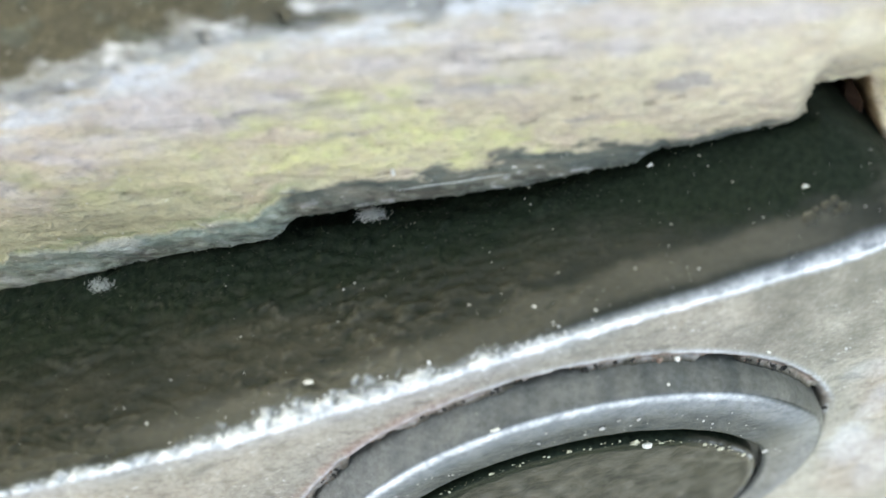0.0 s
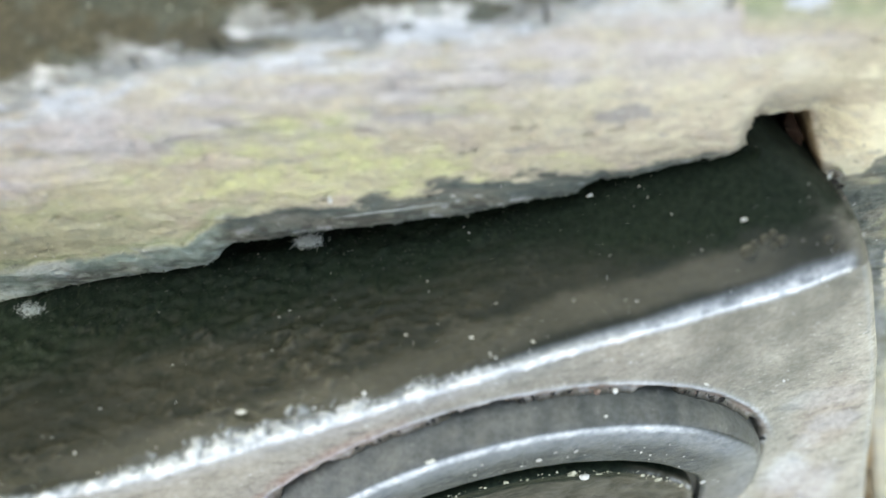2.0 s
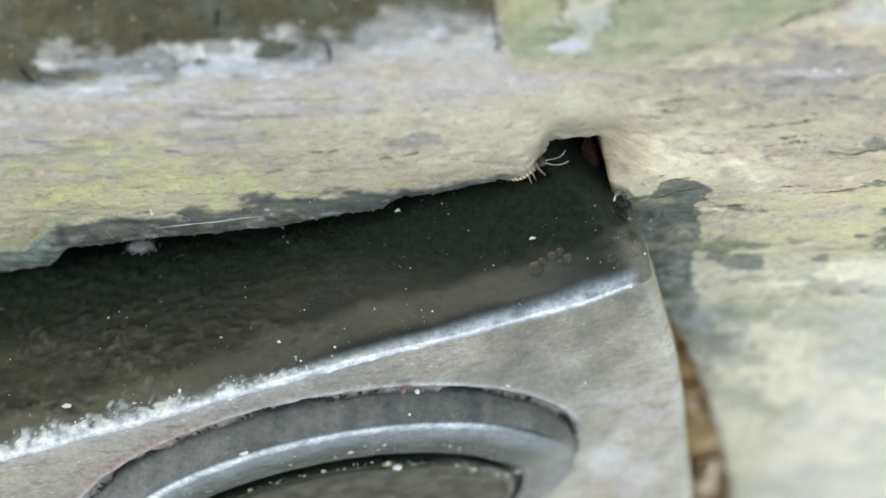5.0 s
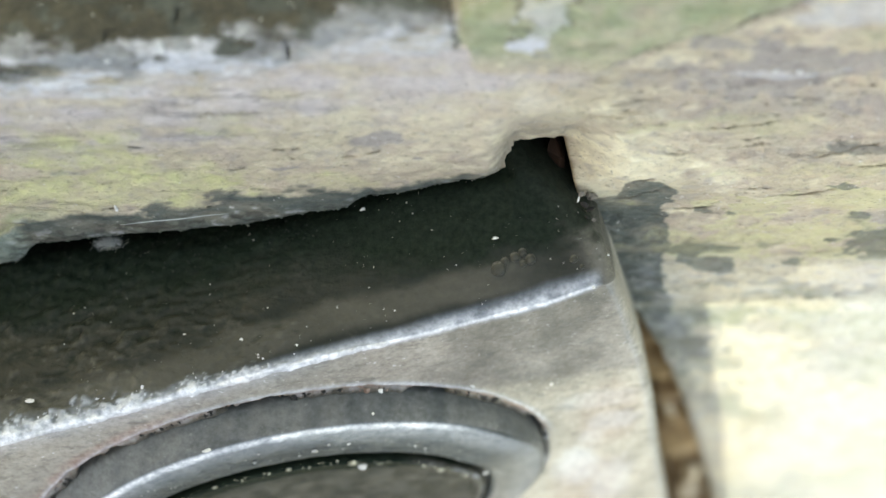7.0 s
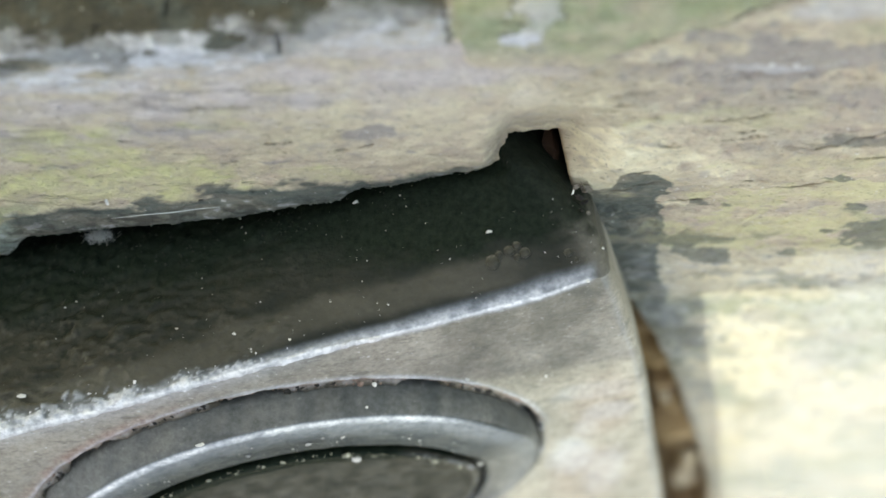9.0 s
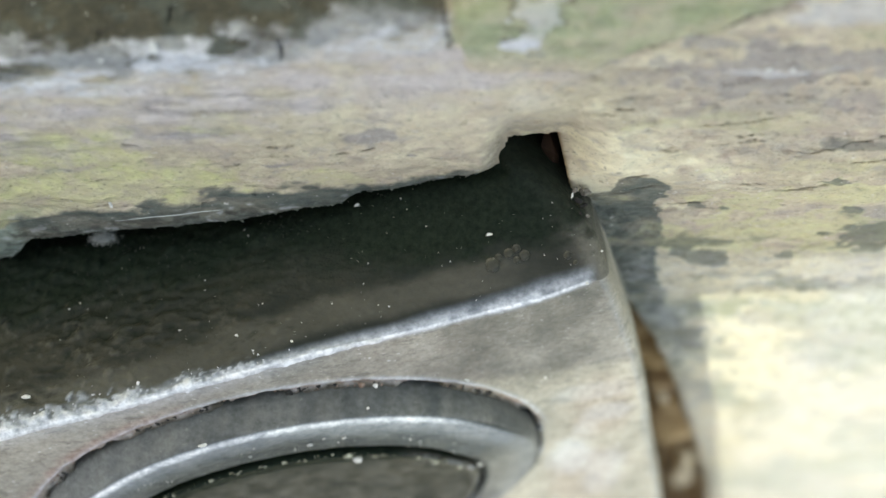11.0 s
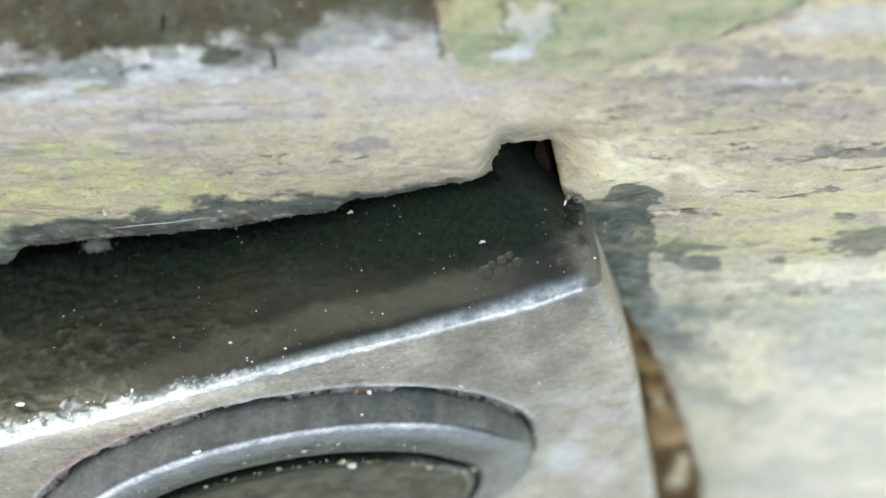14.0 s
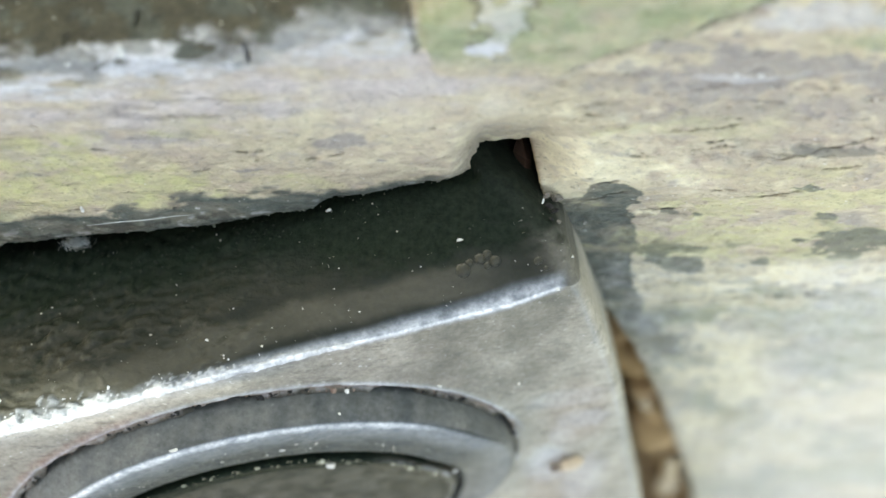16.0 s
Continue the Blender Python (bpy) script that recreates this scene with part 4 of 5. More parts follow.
def build_grains():
    rng = np.random.default_rng(4)
    pale = plain_material("pale_grit", (0.16, 0.165, 0.155), (0.50, 0.49, 0.46), 900, 0.5)
    lime = plain_material("lime_crust", (0.30, 0.31, 0.33), (0.62, 0.63, 0.65), 2500, 0.6)
    moss = plain_material("dark_moss", (0.003, 0.006, 0.003), (0.016, 0.022, 0.012), 900, 0.95)
    s = SURFACE
    seen = (s["x"] > -40) & (s["x"] < 13) & (s["y"] > -24)
    tagged(new("dust_specks", pebbles("dust_specks", surface_points(420, rng, seen & (s["rad"] > 0.1) & (np.sin(s["x"] * 0.9 + 2 * np.sin(s["y"])) + np.sin(s["y"] * 1.3) > -0.4)), rng.gamma(0.9, 0.016, 420) + 0.013, 0.5, pale, rng)),
           "pale specks of grit scattered over black paint", "grit", kind="stuff")
    band = (s["x"] > -27) & (np.abs(s["y"] - ridge(s["x"]) - 0.55) < 0.4) & (s["x"] < -5 - 6 * np.abs(np.sin(s["x"] * 1.7)))
    tagged(new("lime_crumbs", pebbles("lime_crumbs", surface_points(26, rng, band), np.minimum(rng.gamma(1.4, 0.03, 26) + 0.03, 0.16), 0.3, lime, rng)),
           "white crumbly lime crust along the edge of the plate", "lime crust", kind="stuff")
    low = s["wall"] & (s["k"] > 0.8) & (s["x"] > -42) & (s["x"] < -8 - 8 * np.sin(s["x"]))
    tagged(new("moss_crumbs", pebbles("moss_crumbs", surface_points(900, rng, low), np.minimum(rng.gamma(1.2, 0.026, 900) + 0.015, 0.1), 0.7, moss, rng)),
           "dark green moss crumbs in the gap beneath the wooden lip", "moss", kind="stuff")


    rim = ~s["wall"] & (np.abs(s["rad"] + 0.22) < 0.30) & (s["y"] > -20)
    black = plain_material("black_grime", (0.004, 0.004, 0.003), (0.02, 0.018, 0.014), 2500, 0.8)
    rusty = plain_material("rusty_crumbs", (0.12, 0.06, 0.04), (0.38, 0.28, 0.22), 2500, 0.8)
    tagged(new("rim_grime", pebbles("rim_grime", surface_points(150, rng, rim & (s["rad"] < -0.27) & (np.sin(s["x"] * 1.9) + np.sin(s["x"] * 0.7) > -0.1)), rng.gamma(1.5, 0.04, 150) + 0.03, 0.5, black, rng)),
           "black grime packed in the joint round the boss", "grime", kind="stuff")
    tagged(new("rim_rust", pebbles("rim_rust", surface_points(170, rng, rim & (s["x"] < 3)), rng.gamma(1.4, 0.03, 170) + 0.025, 0.5, rusty, rng)),
           "pinkish rust crumbs along the rim of the boss", "rust", kind="stuff")
    # mossy bits on the edge of the sunken head
    a = rng.uniform(0.3, 2.9, 150)
    u, v = -8.5 + 12.42 * np.cos(a), -21.8 + 8.0 * np.sin(a) + rng.normal(0, 0.15, 150)
    at = FACE_AT + u[:, None] * np.array(ACROSS) + v[:, None] * np.array(ALONG) + 1.3 * np.array(NORMAL)
    up = np.tile(np.array(NORMAL), (150, 1))
    olive = plain_material("olive_crumbs", (0.06, 0.06, 0.03), (0.62, 0.60, 0.46), 3000, 0.8)
    tagged(new("edge_crumbs", pebbles("edge_crumbs", (at, up), rng.gamma(0.8, 0.05, 150) + 0.015, 0.4, olive, rng)), "olive and pale crumbs on the edge of the sunken head", "crumbs", kind="stuff")
    # crumbs of algae hanging on the lip of the beam
    ok = np.argwhere((np.abs(BEAM["d"] - 0.12) < 0.22) & (BEAM["x"] > -42) & (BEAM["x"] < 4 - 3 * np.sin(BEAM["x"] * 1.3)))
    pick = ok[rng.integers(0, len(ok), 520)]
    at = np.stack([BEAM[q][pick[:, 0], pick[:, 1]] for q in "xyz"], -1)
    crust = plain_material("algae_crust", (0.03, 0.037, 0.03), (0.17, 0.19, 0.15), 1800, 0.9)
    tagged(new("algae_crumbs", pebbles("algae_crumbs", (at, np.tile((0, -0.3, 0.9), (520, 1))), np.minimum(rng.gamma(1.3, 0.04, 520) + 0.02, 0.12), 0.5, crust, rng)), "grey-green algae crumbs along the lip of the beam", "algae", kind="stuff")
    a, k = rng.uniform(0.3, 2.7, 130), rng.uniform(0, 1, 130) ** 0.6
    u, v = -8.2 - 0.2 * k + (15.2 - 2.0 * k) * np.cos(a), -19.9 - 1.3 * k + (9.9 - 1.2 * k) * np.sin(a)
    at = FACE_AT + u[:, None] * np.array(ACROSS) + v[:, None] * np.array(ALONG) + (1.84 - 0.42 * k[:, None]) * np.array(NORMAL)
    tagged(new("ring_specks", pebbles("ring_specks", (at, np.tile(np.array(NORMAL), (130, 1))), rng.gamma(0.9, 0.030, 130) + 0.014, 0.45, pale, rng)), "pale specks of grit on the raised ring", "grit", kind="stuff")
    # rotten wood in the gap beside the plate
    t = rng.uniform(0, 1, 160)
    gx, gy = np.interp(t, [0, 0.3, 0.6, 1], [14.6, 16.4, 18.4, 22.6]), np.interp(t, [0, 0.3, 0.6, 1], [-13.5, -17.0, -23, -37])
    gx = gx + rng.normal(0, 0.5, 160)
    at = np.stack([gx, gy, np.interp(gy, [-36, -20, -8], [-17.6, -12.8, -9.3]) + rng.uniform(-0.8, 0.6, 160)], -1)
    rot = plain_material("rotten_wood", (0.10, 0.045, 0.015), (0.55, 0.36, 0.17), 260, 0.85)
    tagged(new("rotten_wood", pebbles("rotten_wood", (at, np.tile((0.3, 0.2, 1.0), (160, 1))), rng.gamma(2.0, 0.35, 160) + 0.3, 0.8, rot, rng)), "crumbling orange-brown rotten wood in the gap beside the plate", "rotten wood", kind="stuff")


build_grains()


def chip_mesh(name, size, mat, seed, flat=0.4):
    """A small broken flake: a hull of random points, its edges slightly cut."""
    rng = random.Random(seed)
    bm = bmesh.new()
    for _ in range(14):
        v = Vector((rng.uniform(-1, 1), rng.uniform(-1, 1), rng.uniform(-1, 1)))
        v = v.normalized() * rng.uniform(0.75, 1)
        bm.verts.new((v.x * size[0] * MM, v.y * size[1] * MM, v.z * size[0] * flat * MM))
    bmesh.ops.convex_hull(bm, input=bm.verts)
    bmesh.ops.delete(bm, geom=[v for v in bm.verts if not v.link_faces], context="VERTS")
    bmesh.ops.bevel(bm, geom=list(bm.edges), offset=0.05 * size[0] * MM, segments=1, affect="EDGES")
    me = bpy.data.meshes.new(name)
    bm.to_mesh(me)
    bm.free()
    me.materials.append(mat)
    return me


FLAKE = plain_material("flaked_lime", (0.40, 0.40, 0.36), (0.74, 0.73, 0.68), 3000, 0.45)
BARK = plain_material("bark_crumb", (0.03, 0.024, 0.018), (0.14, 0.12, 0.09), 1500, 0.85)
GREY_BARK = plain_material("grey_bark_crumb", (0.06, 0.05, 0.04), (0.26, 0.23, 0.19), 2500, 0.85)


CRACK_BLACK = plain_material("crack_black", (0.004, 0.0035, 0.003), (0.016, 0.013, 0.01), 1500, 0.9)


def build_chips():
    # (place, half sizes, turn)
    for k, (at, size, turn) in enumerate([((-10.6, -3.7, 5.0), (0.13, 0.12), 0), ((-7.35, -3.7, 5.45), (0.12, 0.10), 40), ((-22.9, -6.9, 7.0), (0.36, 0.17), 10),
                                          ((4.0, 1.55, 1.95), (0.26, 0.12), 15), ((7.9, -9.75, 2.15), (0.16, 0.13), 60), ((-3.05, -9.0, 5.65), (0.11, 0.11), 0),
                                          ((-3.85, -14.1, 5.25), (0.42, 0.26), 20), ((-3.8, 1.05, -1.35), (0.24, 0.13), 30), ((-12.9, -10.2, 7.65), (0.40, 0.16), 20),
                                          ((-2.6, -7.6, 5.15), (0.22, 0.20), 70), ((10.5, 0.7, 2.3), (0.12, 0.10), 0), ((2.9, -8.6, 3.6), (0.30, 0.10), -20), ((9.7, -0.8, 3.45), (0.15, 0.12), 0)]):
        ob = new("lime_flake", chip_mesh("lime_flake", size, FLAKE, 100 + k))
        ob.matrix_world = pose(at[0] * MM, at[1] * MM, at[2] * MM, -25, 0, turn)
        tagged(ob, "pale lime flake stuck to the black paint", "flake", "pale flakes on the plate")
    for k, (at, size, turn) in enumerate([((-13.8, 13.5, 1.75), (0.26, 0.5), 10), ((-16.6, 12.8, 1.7), (0.3, 0.24), 0), ((18.2, 12.7, 1.95), (0.24, 0.2), 0),
                                          ((19.5, 12.65, 1.85), (0.22, 0.2), 30), ((4.4, 16.0, 2.8), (0.2, 0.26), 0), ((-18.05, 1.9, 0.0), (0.16, 0.3), 0), ((-7.7, 9.5, 1.2), (0.16, 0.1), 20)]):
        ob = new("wood_flake", chip_mesh("wood_flake", size, FLAKE, 200 + k))
        ob.matrix_world = pose(at[0] * MM, at[1] * MM, at[2] * MM, 0, 0, turn)
        tagged(ob, "bright pale flake lying on the weathered beam", "flake", "pale flakes on the beam")
    # bark crumbs; the black chips draw the dark crack and hole beside them
    for k, (at, size, turn, mat) in enumerate([((8.75, 3.15, 0.35), (0.10, 0.26), -25, FLAKE), ((9.2, 2.75, 0.35), (0.42, 0.26), -35, CRACK_BLACK), ((9.45, 2.45, 0.3), (0.36, 0.18), 10, CRACK_BLACK),
                                               ((9.25, 2.4, 0.98), (0.26, 0.09), -45, CRACK_BLACK), ((9.98, 1.45, 0.55), (0.14, 0.46), 10, CRACK_BLACK), ((10.02, 1.2, 1.0), (0.12, 0.26), 35, BARK),
                                               ((10.22, 0.95, 1.36), (0.17, 0.24), 30, CRACK_BLACK), ((9.0, 3.2, -0.2), (0.30, 0.20), 20, GREY_BARK), ((9.7, 2.6, -0.75), (0.55, 0.28), -20, GREY_BARK),
                                               ((9.35, 3.0, -0.4), (0.24, 0.16), 50, BARK), ((10.4, 0.75, 1.4), (0.13, 0.1), 0, GREY_BARK), ((9.75, 1.9, 0.6), (0.30, 0.16), -60, GREY_BARK)]):
        ob = new("bark_crumb", chip_mesh("bark_crumb", size, mat, 300 + k, 0.6))
        ob.matrix_world = pose(at[0] * MM, at[1] * MM, at[2] * MM, -30, 4 * k, turn)
        tagged(ob, "dark broken bark crumb or black crack chip between plate and wood", "bark crumb", "crumbs in the corner of the slot")


build_chips()


def build_gap_chunks():
    pith = plain_material("pale_pith", (0.38, 0.27, 0.15), (0.72, 0.60, 0.42), 500, 0.8)
    for k, (at, size) in enumerate([((22.3, -37.2, -15.6), (1.5, 2.6)), ((23.6, -42.5, -18.2), (1.6, 2.2)), ((19.4, -27.2, -13.2), (0.7, 1.3))]):
        ob = new("wood_chunk", chip_mesh("wood_chunk", size, pith, 500 + k, 0.7))
        ob.matrix_world = pose(at[0] * MM, at[1] * MM, at[2] * MM, 25, 0, 20)
        tagged(ob, "pale crumbling lump of wood wedged beside the plate", "wood chunk", "lumps in the gap")


build_gap_chunks()


def build_slot_wall_slab():
    """A brown slab of bare wood added in the slot in place of its side wall."""
    red = plain_material("bare_brown_wood", (0.016, 0.006, 0.0025), (0.06, 0.025, 0.010), 900, 0.8, (1, 1, 0.2))
    ob = new("slot_wall_slab", chip_mesh("slot_wall_slab", (0.6, 2.5), red, 411, 2.9))
    ob.matrix_world = pose(7.8 * MM, 3.2 * MM, -4.0 * MM, 20, 0, 14.6)
    tagged(ob, "reddish brown wood slab added as the inner wall of the dark slot", "splinter")


build_slot_wall_slab()


def tube(name, points, radius, mat, sides=6):
    """A thin tapering tube along points in millimetres."""
    bm = bmesh.new()
    rings = []
    for k, p in enumerate(points):
        a, b = Vector(points[max(k - 1, 0)]), Vector(points[min(k + 1, len(points) - 1)])
        turn = (b - a).to_track_quat("Z", "Y").to_matrix()
        r = radius[k] if isinstance(radius, (list, tuple)) else radius
        rings.append([bm.verts.new((Vector(p) + turn @ Vector((r * math.cos(t), r * math.sin(t), 0))) * MM) for t in [6.2832 * i / sides for i in range(sides)]])
    for a, b in zip(rings, rings[1:]):
        for i in range(sides):
            bm.faces.new((a[i], a[(i + 1) % sides], b[(i + 1) % sides], b[i]))
    bm.faces.new(rings[0][::-1])
    bm.faces.new(rings[-1])
    for f in bm.faces:
        f.smooth = True
    me = bpy.data.meshes.new(name)
    bm.to_mesh(me)
    bm.free()
    me.materials.append(mat)
    return me


def join_tubes(name, lines, radius, mat):
    """Several thin threads as one mesh."""
    bm = bmesh.new()
    for line in lines:
        me = tube("thread", line, radius, mat, 4)
        bm.from_mesh(me)
        bpy.data.meshes.remove(me)
    out = bpy.data.meshes.new(name)
    bm.to_mesh(out)
    bm.free()
    out.materials.append(mat)
    return out


def build_threads():
    silk = plain_material("dusty_silk", (0.30, 0.33, 0.31), (0.56, 0.59, 0.56), 2000, 0.6)
    line = [(-18.0 + 6.4 * t, 0.62 + 0.8 * t + 0.015 * math.sin(9 * t), -0.12 - 0.15 * t + 0.02 * math.sin(14 * t)) for t in [k / 14 for k in range(15)]]
    tagged(new("plant_fibre", tube("plant_fibre", line, [0.012 + 0.02 * math.sin(3.14 * k / 14) for k in range(15)], silk)), "pale straight fibre lying on the lip of the beam", "fibre")
    rng = random.Random(8)
    for at, size, count in (((-19.5, -2.1, -1.9), 0.85, 520), ((-35.6, -6.5, -1.6), 0.9, 420)):
        lines = []
        for _ in range(count):
            p = Vector(at) + Vector((rng.gauss(0, 0.42), rng.gauss(0, 0.16), rng.gauss(0, 0.26))) * size
            way = Vector((rng.gauss(0, 1), rng.gauss(0, 0.4), rng.gauss(0, 0.6))).normalized()
            line = []
            for k in range(6):
                line.append(tuple(p))
                way = (way + Vector((rng.gauss(0, 0.5), rng.gauss(0, 0.3), rng.gauss(0, 0.5)))).normalized()
                p = p + way * 0.07 * size
            lines.append(line)
        tagged(new("cobweb_tuft", join_tubes("cobweb_tuft", lines, 0.008, silk)), "small white tuft of dusty cobweb under the lip", "cobweb", "cobweb tufts")


build_threads()


# ---- unseen plant, added only to shade the beam ----
def build_shade_plant():
    green, n, l, b = material("leaf_green")
    t = tex(n, l, 60, 6, 0.6, (1, 1, 1), 0.3, 0.7)
    l.new(mix(n, l, t, (0.03, 0.07, 0.015), (0.07, 0.13, 0.03)), b.inputs["Base Color"])
    b.inputs["Roughness"].default_value = 0.45
    root = new("added_shade_plant")
    tagged(root, "unseen green broad-leaved plant added to shade the beam", "plant")
    part("stem", tube("stem", [(-150, 150, -125), (-148, 140, -40), (-140, 110, 60), (-125, 70, 108), (-110, 40, 116)], [4.5, 4, 3.4, 2.6, 2.0], green, 10), root)

    def shade_leaf(u0, u1, v0, v1, height, seed):
        u, v = np.meshgrid(np.linspace(0, 1, 60), np.linspace(-1, 1, 40))
        x = u0 + (u1 - u0) * u
        wide = np.clip(np.sin(np.clip(u, 0, 1) * math.pi), 0, 1) ** 0.14
        y = (v0 + v1) / 2 + (v1 - v0) / 2 * v * wide
        z = height + 3 * v * v + 1.2 * np.sin(u * 18) * np.abs(v) + 2 * np.sin(u * 3)
        # slide along the sun's way so that the outline holds in its own shadow
        x, y = x + SUN_TO.x / SUN_TO.z * z, y + SUN_TO.y / SUN_TO.z * z
        me = grid_mesh("shade_leaf", x, y, z, green)
        return me

    return [part("shade_leaf", shade_leaf(*sizes), root) for sizes in ((-95, 80, -10.1, 95, 112, 1), (-105, 6.6, -85, -4, 118, 2), (-80, 14.5, -75, -22.0, 104, 3))]


SHADE_LEAVES = build_shade_plant()


# ---- the springtail ----
def build_insect():
    body, n, l, b = material("springtail_skin")
    fine = tex(n, l, 4000, 4, 0.6, (1, 1, 1), 0.3, 0.7)
    c = mix(n, l, fine, (0.58, 0.42, 0.27), (0.82, 0.67, 0.49))
    c = mix(n, l, attribute(n, "band"), c, (0.05, 0.022, 0.01))
    l.new(c, b.inputs["Base Color"])
    b.inputs["Roughness"].default_value = 0.35
    limb = plain_material("springtail_limb", (0.20, 0.13, 0.085), (0.36, 0.25, 0.17), 4000, 0.4, relief=0)
    tip = plain_material("antenna_tip", (0.28, 0.26, 0.25), (0.5, 0.48, 0.46), 4000, 0.4, relief=0)
    eye = plain_material("springtail_head", (0.03, 0.016, 0.010), (0.10, 0.055, 0.035), 4000, 0.35, relief=0)
    bug = new("springtail")
    tagged(bug, "tiny tan springtail with brown bands crawling along the gap", "insect")

    def ring(name, x0, x1, r0, r1, mat, parent, dark, thorax):
        u = np.linspace(0, 1, 12)[:, None]
        a = np.linspace(0, 2 * math.pi, 21)[None, :]
        x = (x0 + (x1 - x0) * u) * np.ones_like(a)
        r = (r0 + (r1 - r0) * u) * (0.93 + 0.1 * np.sin(u * math.pi)) * np.where((u == 0) | (u == 1), 0.86, 1.0)
        # bands and thorax; the back's darkening paints the shade under the lip
        me = grid_mesh(name, x, r * np.cos(a) * 1.08, 0.42 + r * np.sin(a) * 0.85, mat, dict(band=np.maximum(np.maximum(dark * 0.75 * step(0.62, 0.84, u) * np.ones_like(a), thorax), 0.30 * step(0.1, 0.8, np.sin(a)) * np.ones_like(u))))
        return part(name, me, parent)

    xs = [-1.05, -0.90, -0.70, -0.48, -0.25, -0.02, 0.20, 0.42, 0.66, 0.88]
    rs = [0.08, 0.28, 0.40, 0.47, 0.50, 0.49, 0.45, 0.40, 0.33, 0.24]
    for k in range(9):
        ring("segment", xs[k], xs[k + 1] + 0.02, rs[k], rs[k + 1], body, bug, 1.0 if k < 8 else 0.4, (0.0, 0.55, 0.85)[max(0, k - 6)])
    u, v = np.meshgrid(np.linspace(0, 2 * math.pi, 21), np.linspace(-1.57, 1.57, 14))
    part("head", grid_mesh("head", 1.10 + 0.32 * np.sin(v), 0.30 * np.cos(v) * np.cos(u) - 0.06, 0.36 + 0.21 * np.cos(v) * np.sin(u), eye), bug, "dark brown head")
    leg_list = []
    for side in (1, -1):
        for x, sweep in ((0.78, 0.35), (0.42, 0.05), (0.10, -0.35)):
            pts = [(0, 0, 0), (0.12 * sweep, side * 0.22, 0.03), (0.5 * sweep, side * 0.46, -0.12), (0.75 * sweep, side * 0.62, -0.36)]
            leg = part("leg", tube("leg", pts, [0.07, 0.06, 0.045, 0.02], limb, 8), bug)
            leg_list.append((leg, (x, side * 0.17, 0.34), side))
        feeler = part("antenna", tube("antenna", [(0, 0, 0), (0.25, side * 0.05 - 0.14, 0.05), (0.50, side * 0.06 - 0.28, 0.02), (0.85, side * 0.06 - 0.36, -0.05), (1.15, side * 0.08 - 0.36, -0.02), (1.4, side * 0.12 - 0.30, 0.05)],
                                      [0.03, 0.024, 0.02, 0.022, 0.03, 0.02], tip, 8), bug, "pale jointed antenna")
        leg_list.append((feeler, (1.28, side * 0.06 - 0.20, 0.42), side))
    part("tail_fork", tube("tail_fork", [(-1.15, 0, 0.3), (-0.8, 0, 0.06), (-0.3, 0, 0.05)], [0.05, 0.045, 0.02], limb, 8), bug)
    return bug, leg_list


BUG, BUG_LEGS = build_insect()


def stance(at, ahead, up):
    """A pose in millimetres with its x axis ahead and its z axis near up."""
    f = Vector(ahead).normalized()
    w = (Vector(up) - f * f.dot(Vector(up))).normalized()
    m = Matrix((f, w.cross(f), w)).transposed().to_4x4()
    m.translation = Vector(at) * MM
    return m


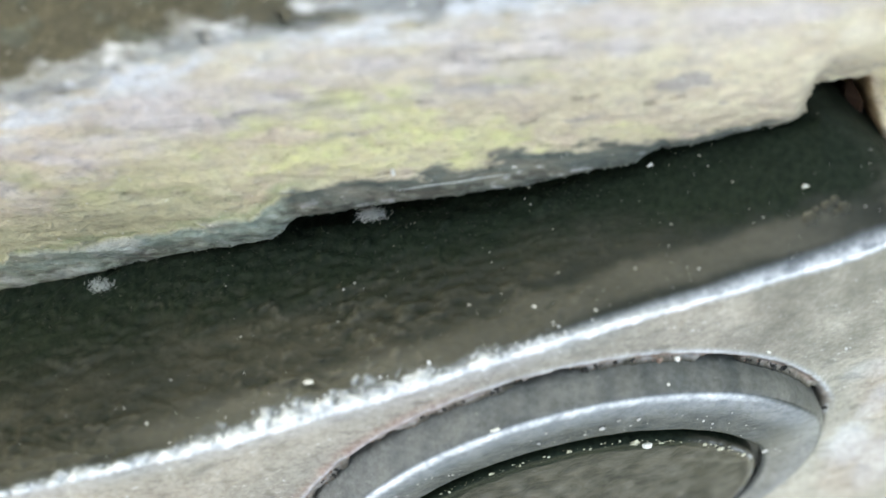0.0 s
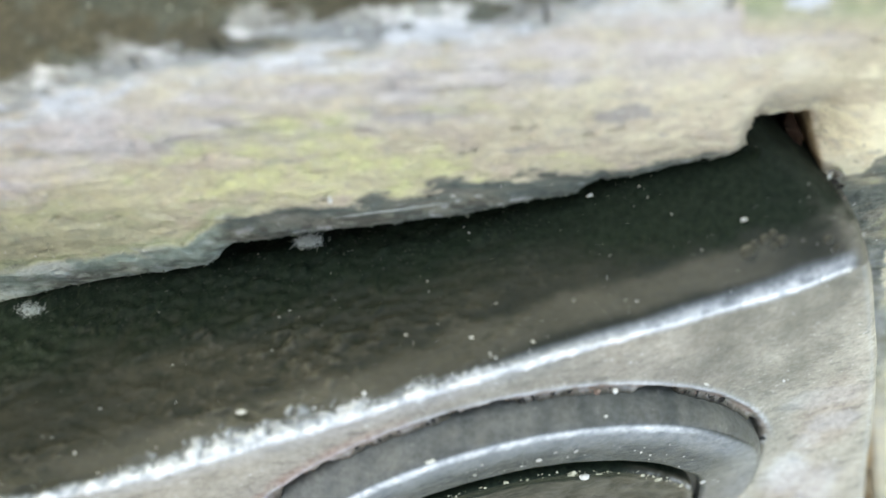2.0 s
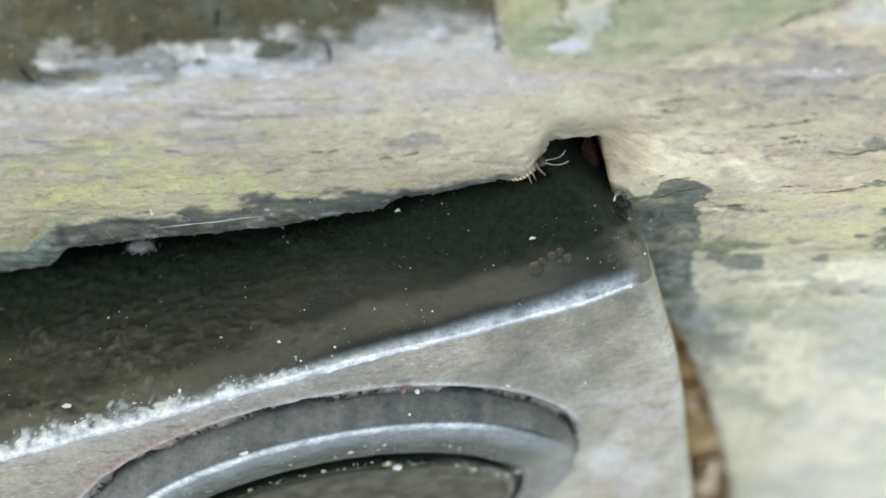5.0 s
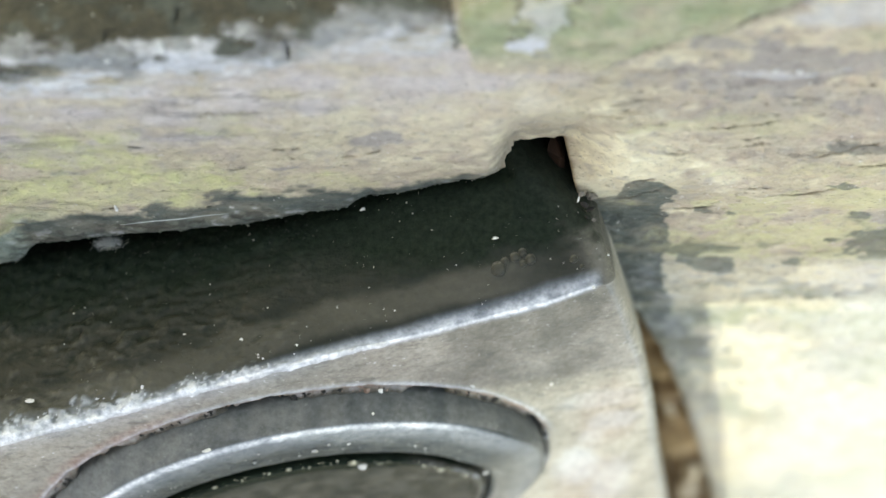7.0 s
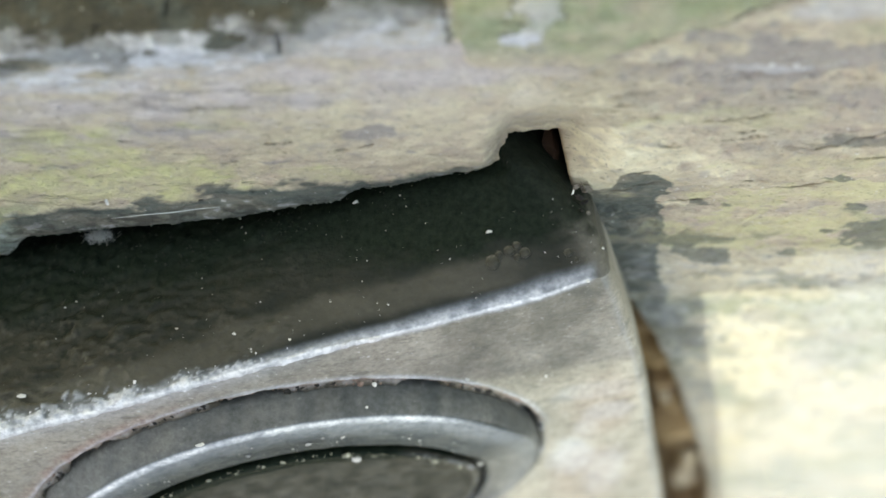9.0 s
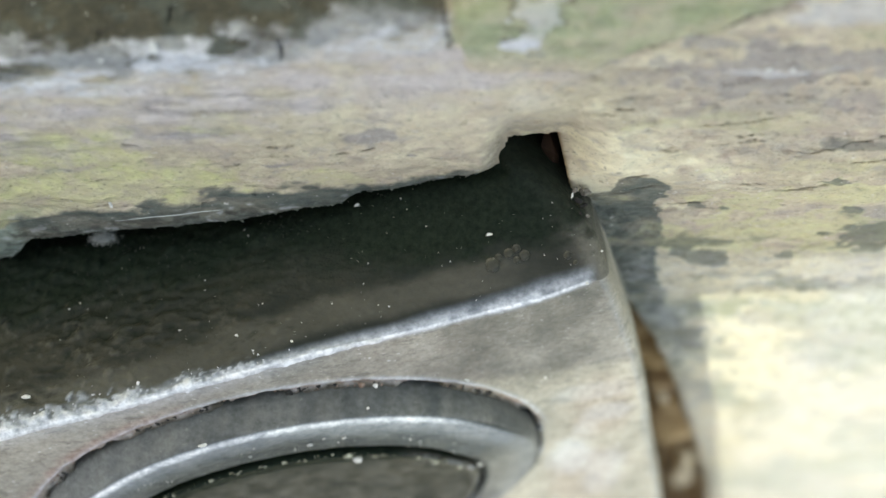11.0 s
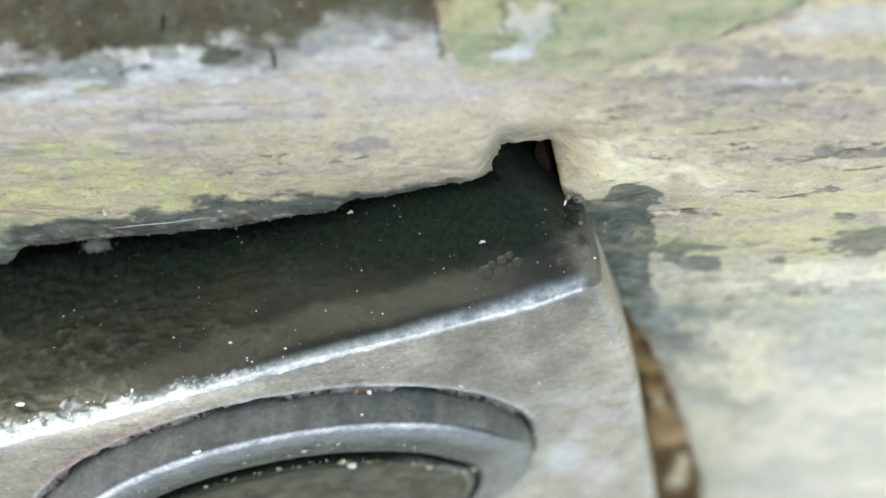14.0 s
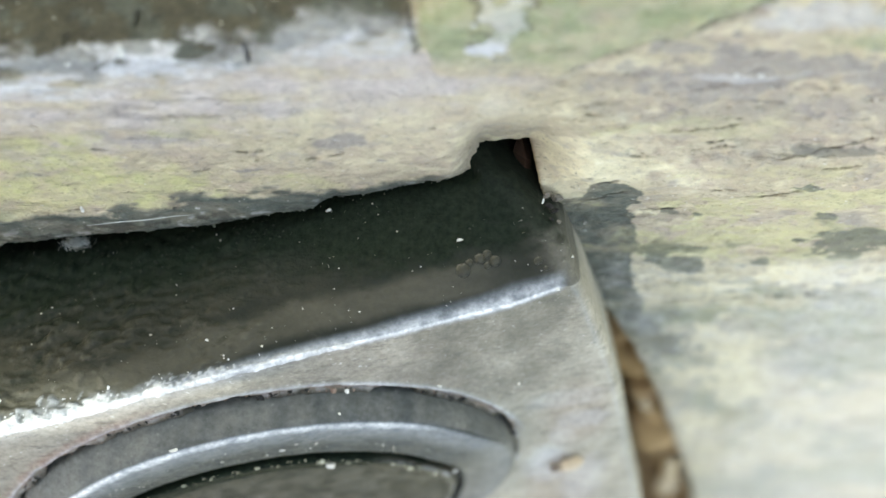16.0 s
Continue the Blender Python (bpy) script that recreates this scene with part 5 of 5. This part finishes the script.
def motions():
    wall = (-0.3, 0.85, 0.42)
    walk(BUG, [(0.0, stance((-3.3, 2.0, -7.2), (0.3, 0.15, 1), (-0.2, 1, 0))), (1.9, stance((-3.4, 1.9, -6.0), (0.3, 0.1, 1), (-0.2, 1, 0))),
               (2.15, stance((-3.6, 1.6, -3.4), (0.7, 0.1, 0.9), wall)), (2.3, stance((-3.75, 1.45, -2.3), (1, 0.25, 0.2), wall)),
               (2.5, stance((-4.0, 1.1, -1.75), (1, 0.3, 0.1), wall)), (2.7, stance((-4.05, 1.15, -1.9), (1, 0.3, 0.15), wall)),
               (2.9, stance((-3.85, 1.25, -1.75), (1, 0.25, 0.2), wall)), (3.1, stance((-3.2, 1.25, -1.4), (1, 0.2, 0.35), wall)),
               (3.3, stance((-2.9, 1.35, -1.45), (1, 0.2, 0.3), wall)), (3.5, stance((-2.25, 1.6, -1.3), (1, 0.4, 0.12), wall)),
               (3.8, stance((-1.25, 1.85, -0.98), (1, 0.42, 0.05), wall)), (4.0, stance((-0.02, 2.42, -1.45), (1, 0.4, 0.1), wall)),
               (4.2, stance((0.72, 2.76, -1.5), (1, 0.4, 0.08), wall)), (4.5, stance((2.15, 3.15, -1.35), (1, 0.42, 0.05), wall)),
               (4.7, stance((2.75, 3.4, -1.35), (1, 0.45, 0.0), wall)), (5.2, stance((4.5, 4.1, -1.6), (1, 0.7, -0.3), wall)),
               (5.7, stance((6.0, 4.9, -3.2), (0.4, 0.6, -1), (-0.3, 0.9, 0.6))), (6.3, stance((6.3, 5.0, -6.9), (0.1, 0.1, -1), (-0.2, 1, 0.1))),
               (13.0, stance((6.4, 4.95, -7.0), (0.3, -0.2, -1), (-0.1, 1, 0.1))), (13.8, stance((10.5, -7.0, -9.0), (0.5, -1, -0.4), (0.5, 0.2, 1))),
               (14.5, stance((14.0, -15.5, -11.5), (0.3, -1, 0.1), (0.8, 0, 0.6))), (14.75, stance((15.6, -16.0, -10.2), (0.15, -0.6, 0.9), (1, 0.1, 0.1))),
               (14.95, stance((15.6, -16.1, -3.2), (0.05, -0.8, 0.7), (1, 0.1, 0.1))), (15.0, stance((15.5, -16.2, -2.5), (0.0, -1, 0.45), (1, 0.0, 0.3))), (15.2, stance((16.15, -17.0, -2.1), (-0.05, -1, 0.1), (0.8, -0.1, 0.7))),
               (15.3, stance((16.35, -17.55, -1.85), (-0.15, -1, 0), (0.5, -0.15, 0.9))), (15.4, stance((16.2, -18.3, -1.6), (-0.4, -1, 0), (0.3, -0.2, 0.95))), (15.5, stance((15.8, -19.0, -1.6), (-1, -1.0, 0), (0.25, -0.21, 1))),
               (15.6, stance((15.3, -19.5, -1.65), (-1, -0.6, 0.1), (0.2, -0.21, 1))), (15.7, stance((14.4, -20.0, -1.6), (-1, -0.3, 0.15), (0.2, -0.21, 1))), (15.8, stance((13.5, -20.2, -1.45), (-1, -0.12, 0.18), (0.2, -0.21, 1))),
               (15.9, stance((12.8, -20.2, -1.3), (-1, -0.15, 0.18), (0.2, -0.21, 1))), (16.0, stance((11.9, -20.35, -1.15), (-1, -0.4, 0.1), (0.2, -0.21, 1)))])
    for k, (limb, at, side) in enumerate(BUG_LEGS):
        swing = 9 if k in (3, 7) else 20
        rows = [(0.0, pose(at[0] * MM, at[1] * MM, at[2] * MM))]
        for i in range(24):
            t = 2.0 + 0.2 * i
            rows.append((t, pose(at[0] * MM, at[1] * MM, at[2] * MM, 0, 0, swing * math.sin(i * 2.1 + k * 2.4))))
        for i in range(9):
            rows.append((14.4 + 0.2 * i, pose(at[0] * MM, at[1] * MM, at[2] * MM, 0, 0, swing * math.sin(i * 2.3 + k * 2.4))))
        walk(limb, rows)
    # the added shade leaves sway clear of the corner and back again
    over_rows = ((0.0, 52), (3.2, 57), (3.5, 76), (3.8, 84), (4.2, 85), (4.5, 80), (4.7, 68), (5.3, 50), (6.4, 3), (6.8, 0), (9.2, 0), (11.6, 0), (11.75, 6), (11.95, 60), (12.1, 76), (13.5, 80), (16.0, 80))
    walk(SHADE_LEAVES[1], [(t, pose(dx * MM, 0, 0)) for t, dx in over_rows])
    walk(SHADE_LEAVES[2], [(t, pose(dx * 0.3 * MM, min(dx * 0.17, 12.4) * MM, 0)) for t, dx in over_rows])
    walk(SHADE_LEAVES[0], [(0.0, pose(0, 0, 0)), (3.3, pose(0, 0.0034, 0)), (4.6, pose(0, 0.0034, 0)), (6.8, pose(0, 0, 0)), (12.0, pose(0, 0, 0)), (13.0, pose(0, 0.0034, 0)), (16.0, pose(0, 0.0034, 0))])


motions()
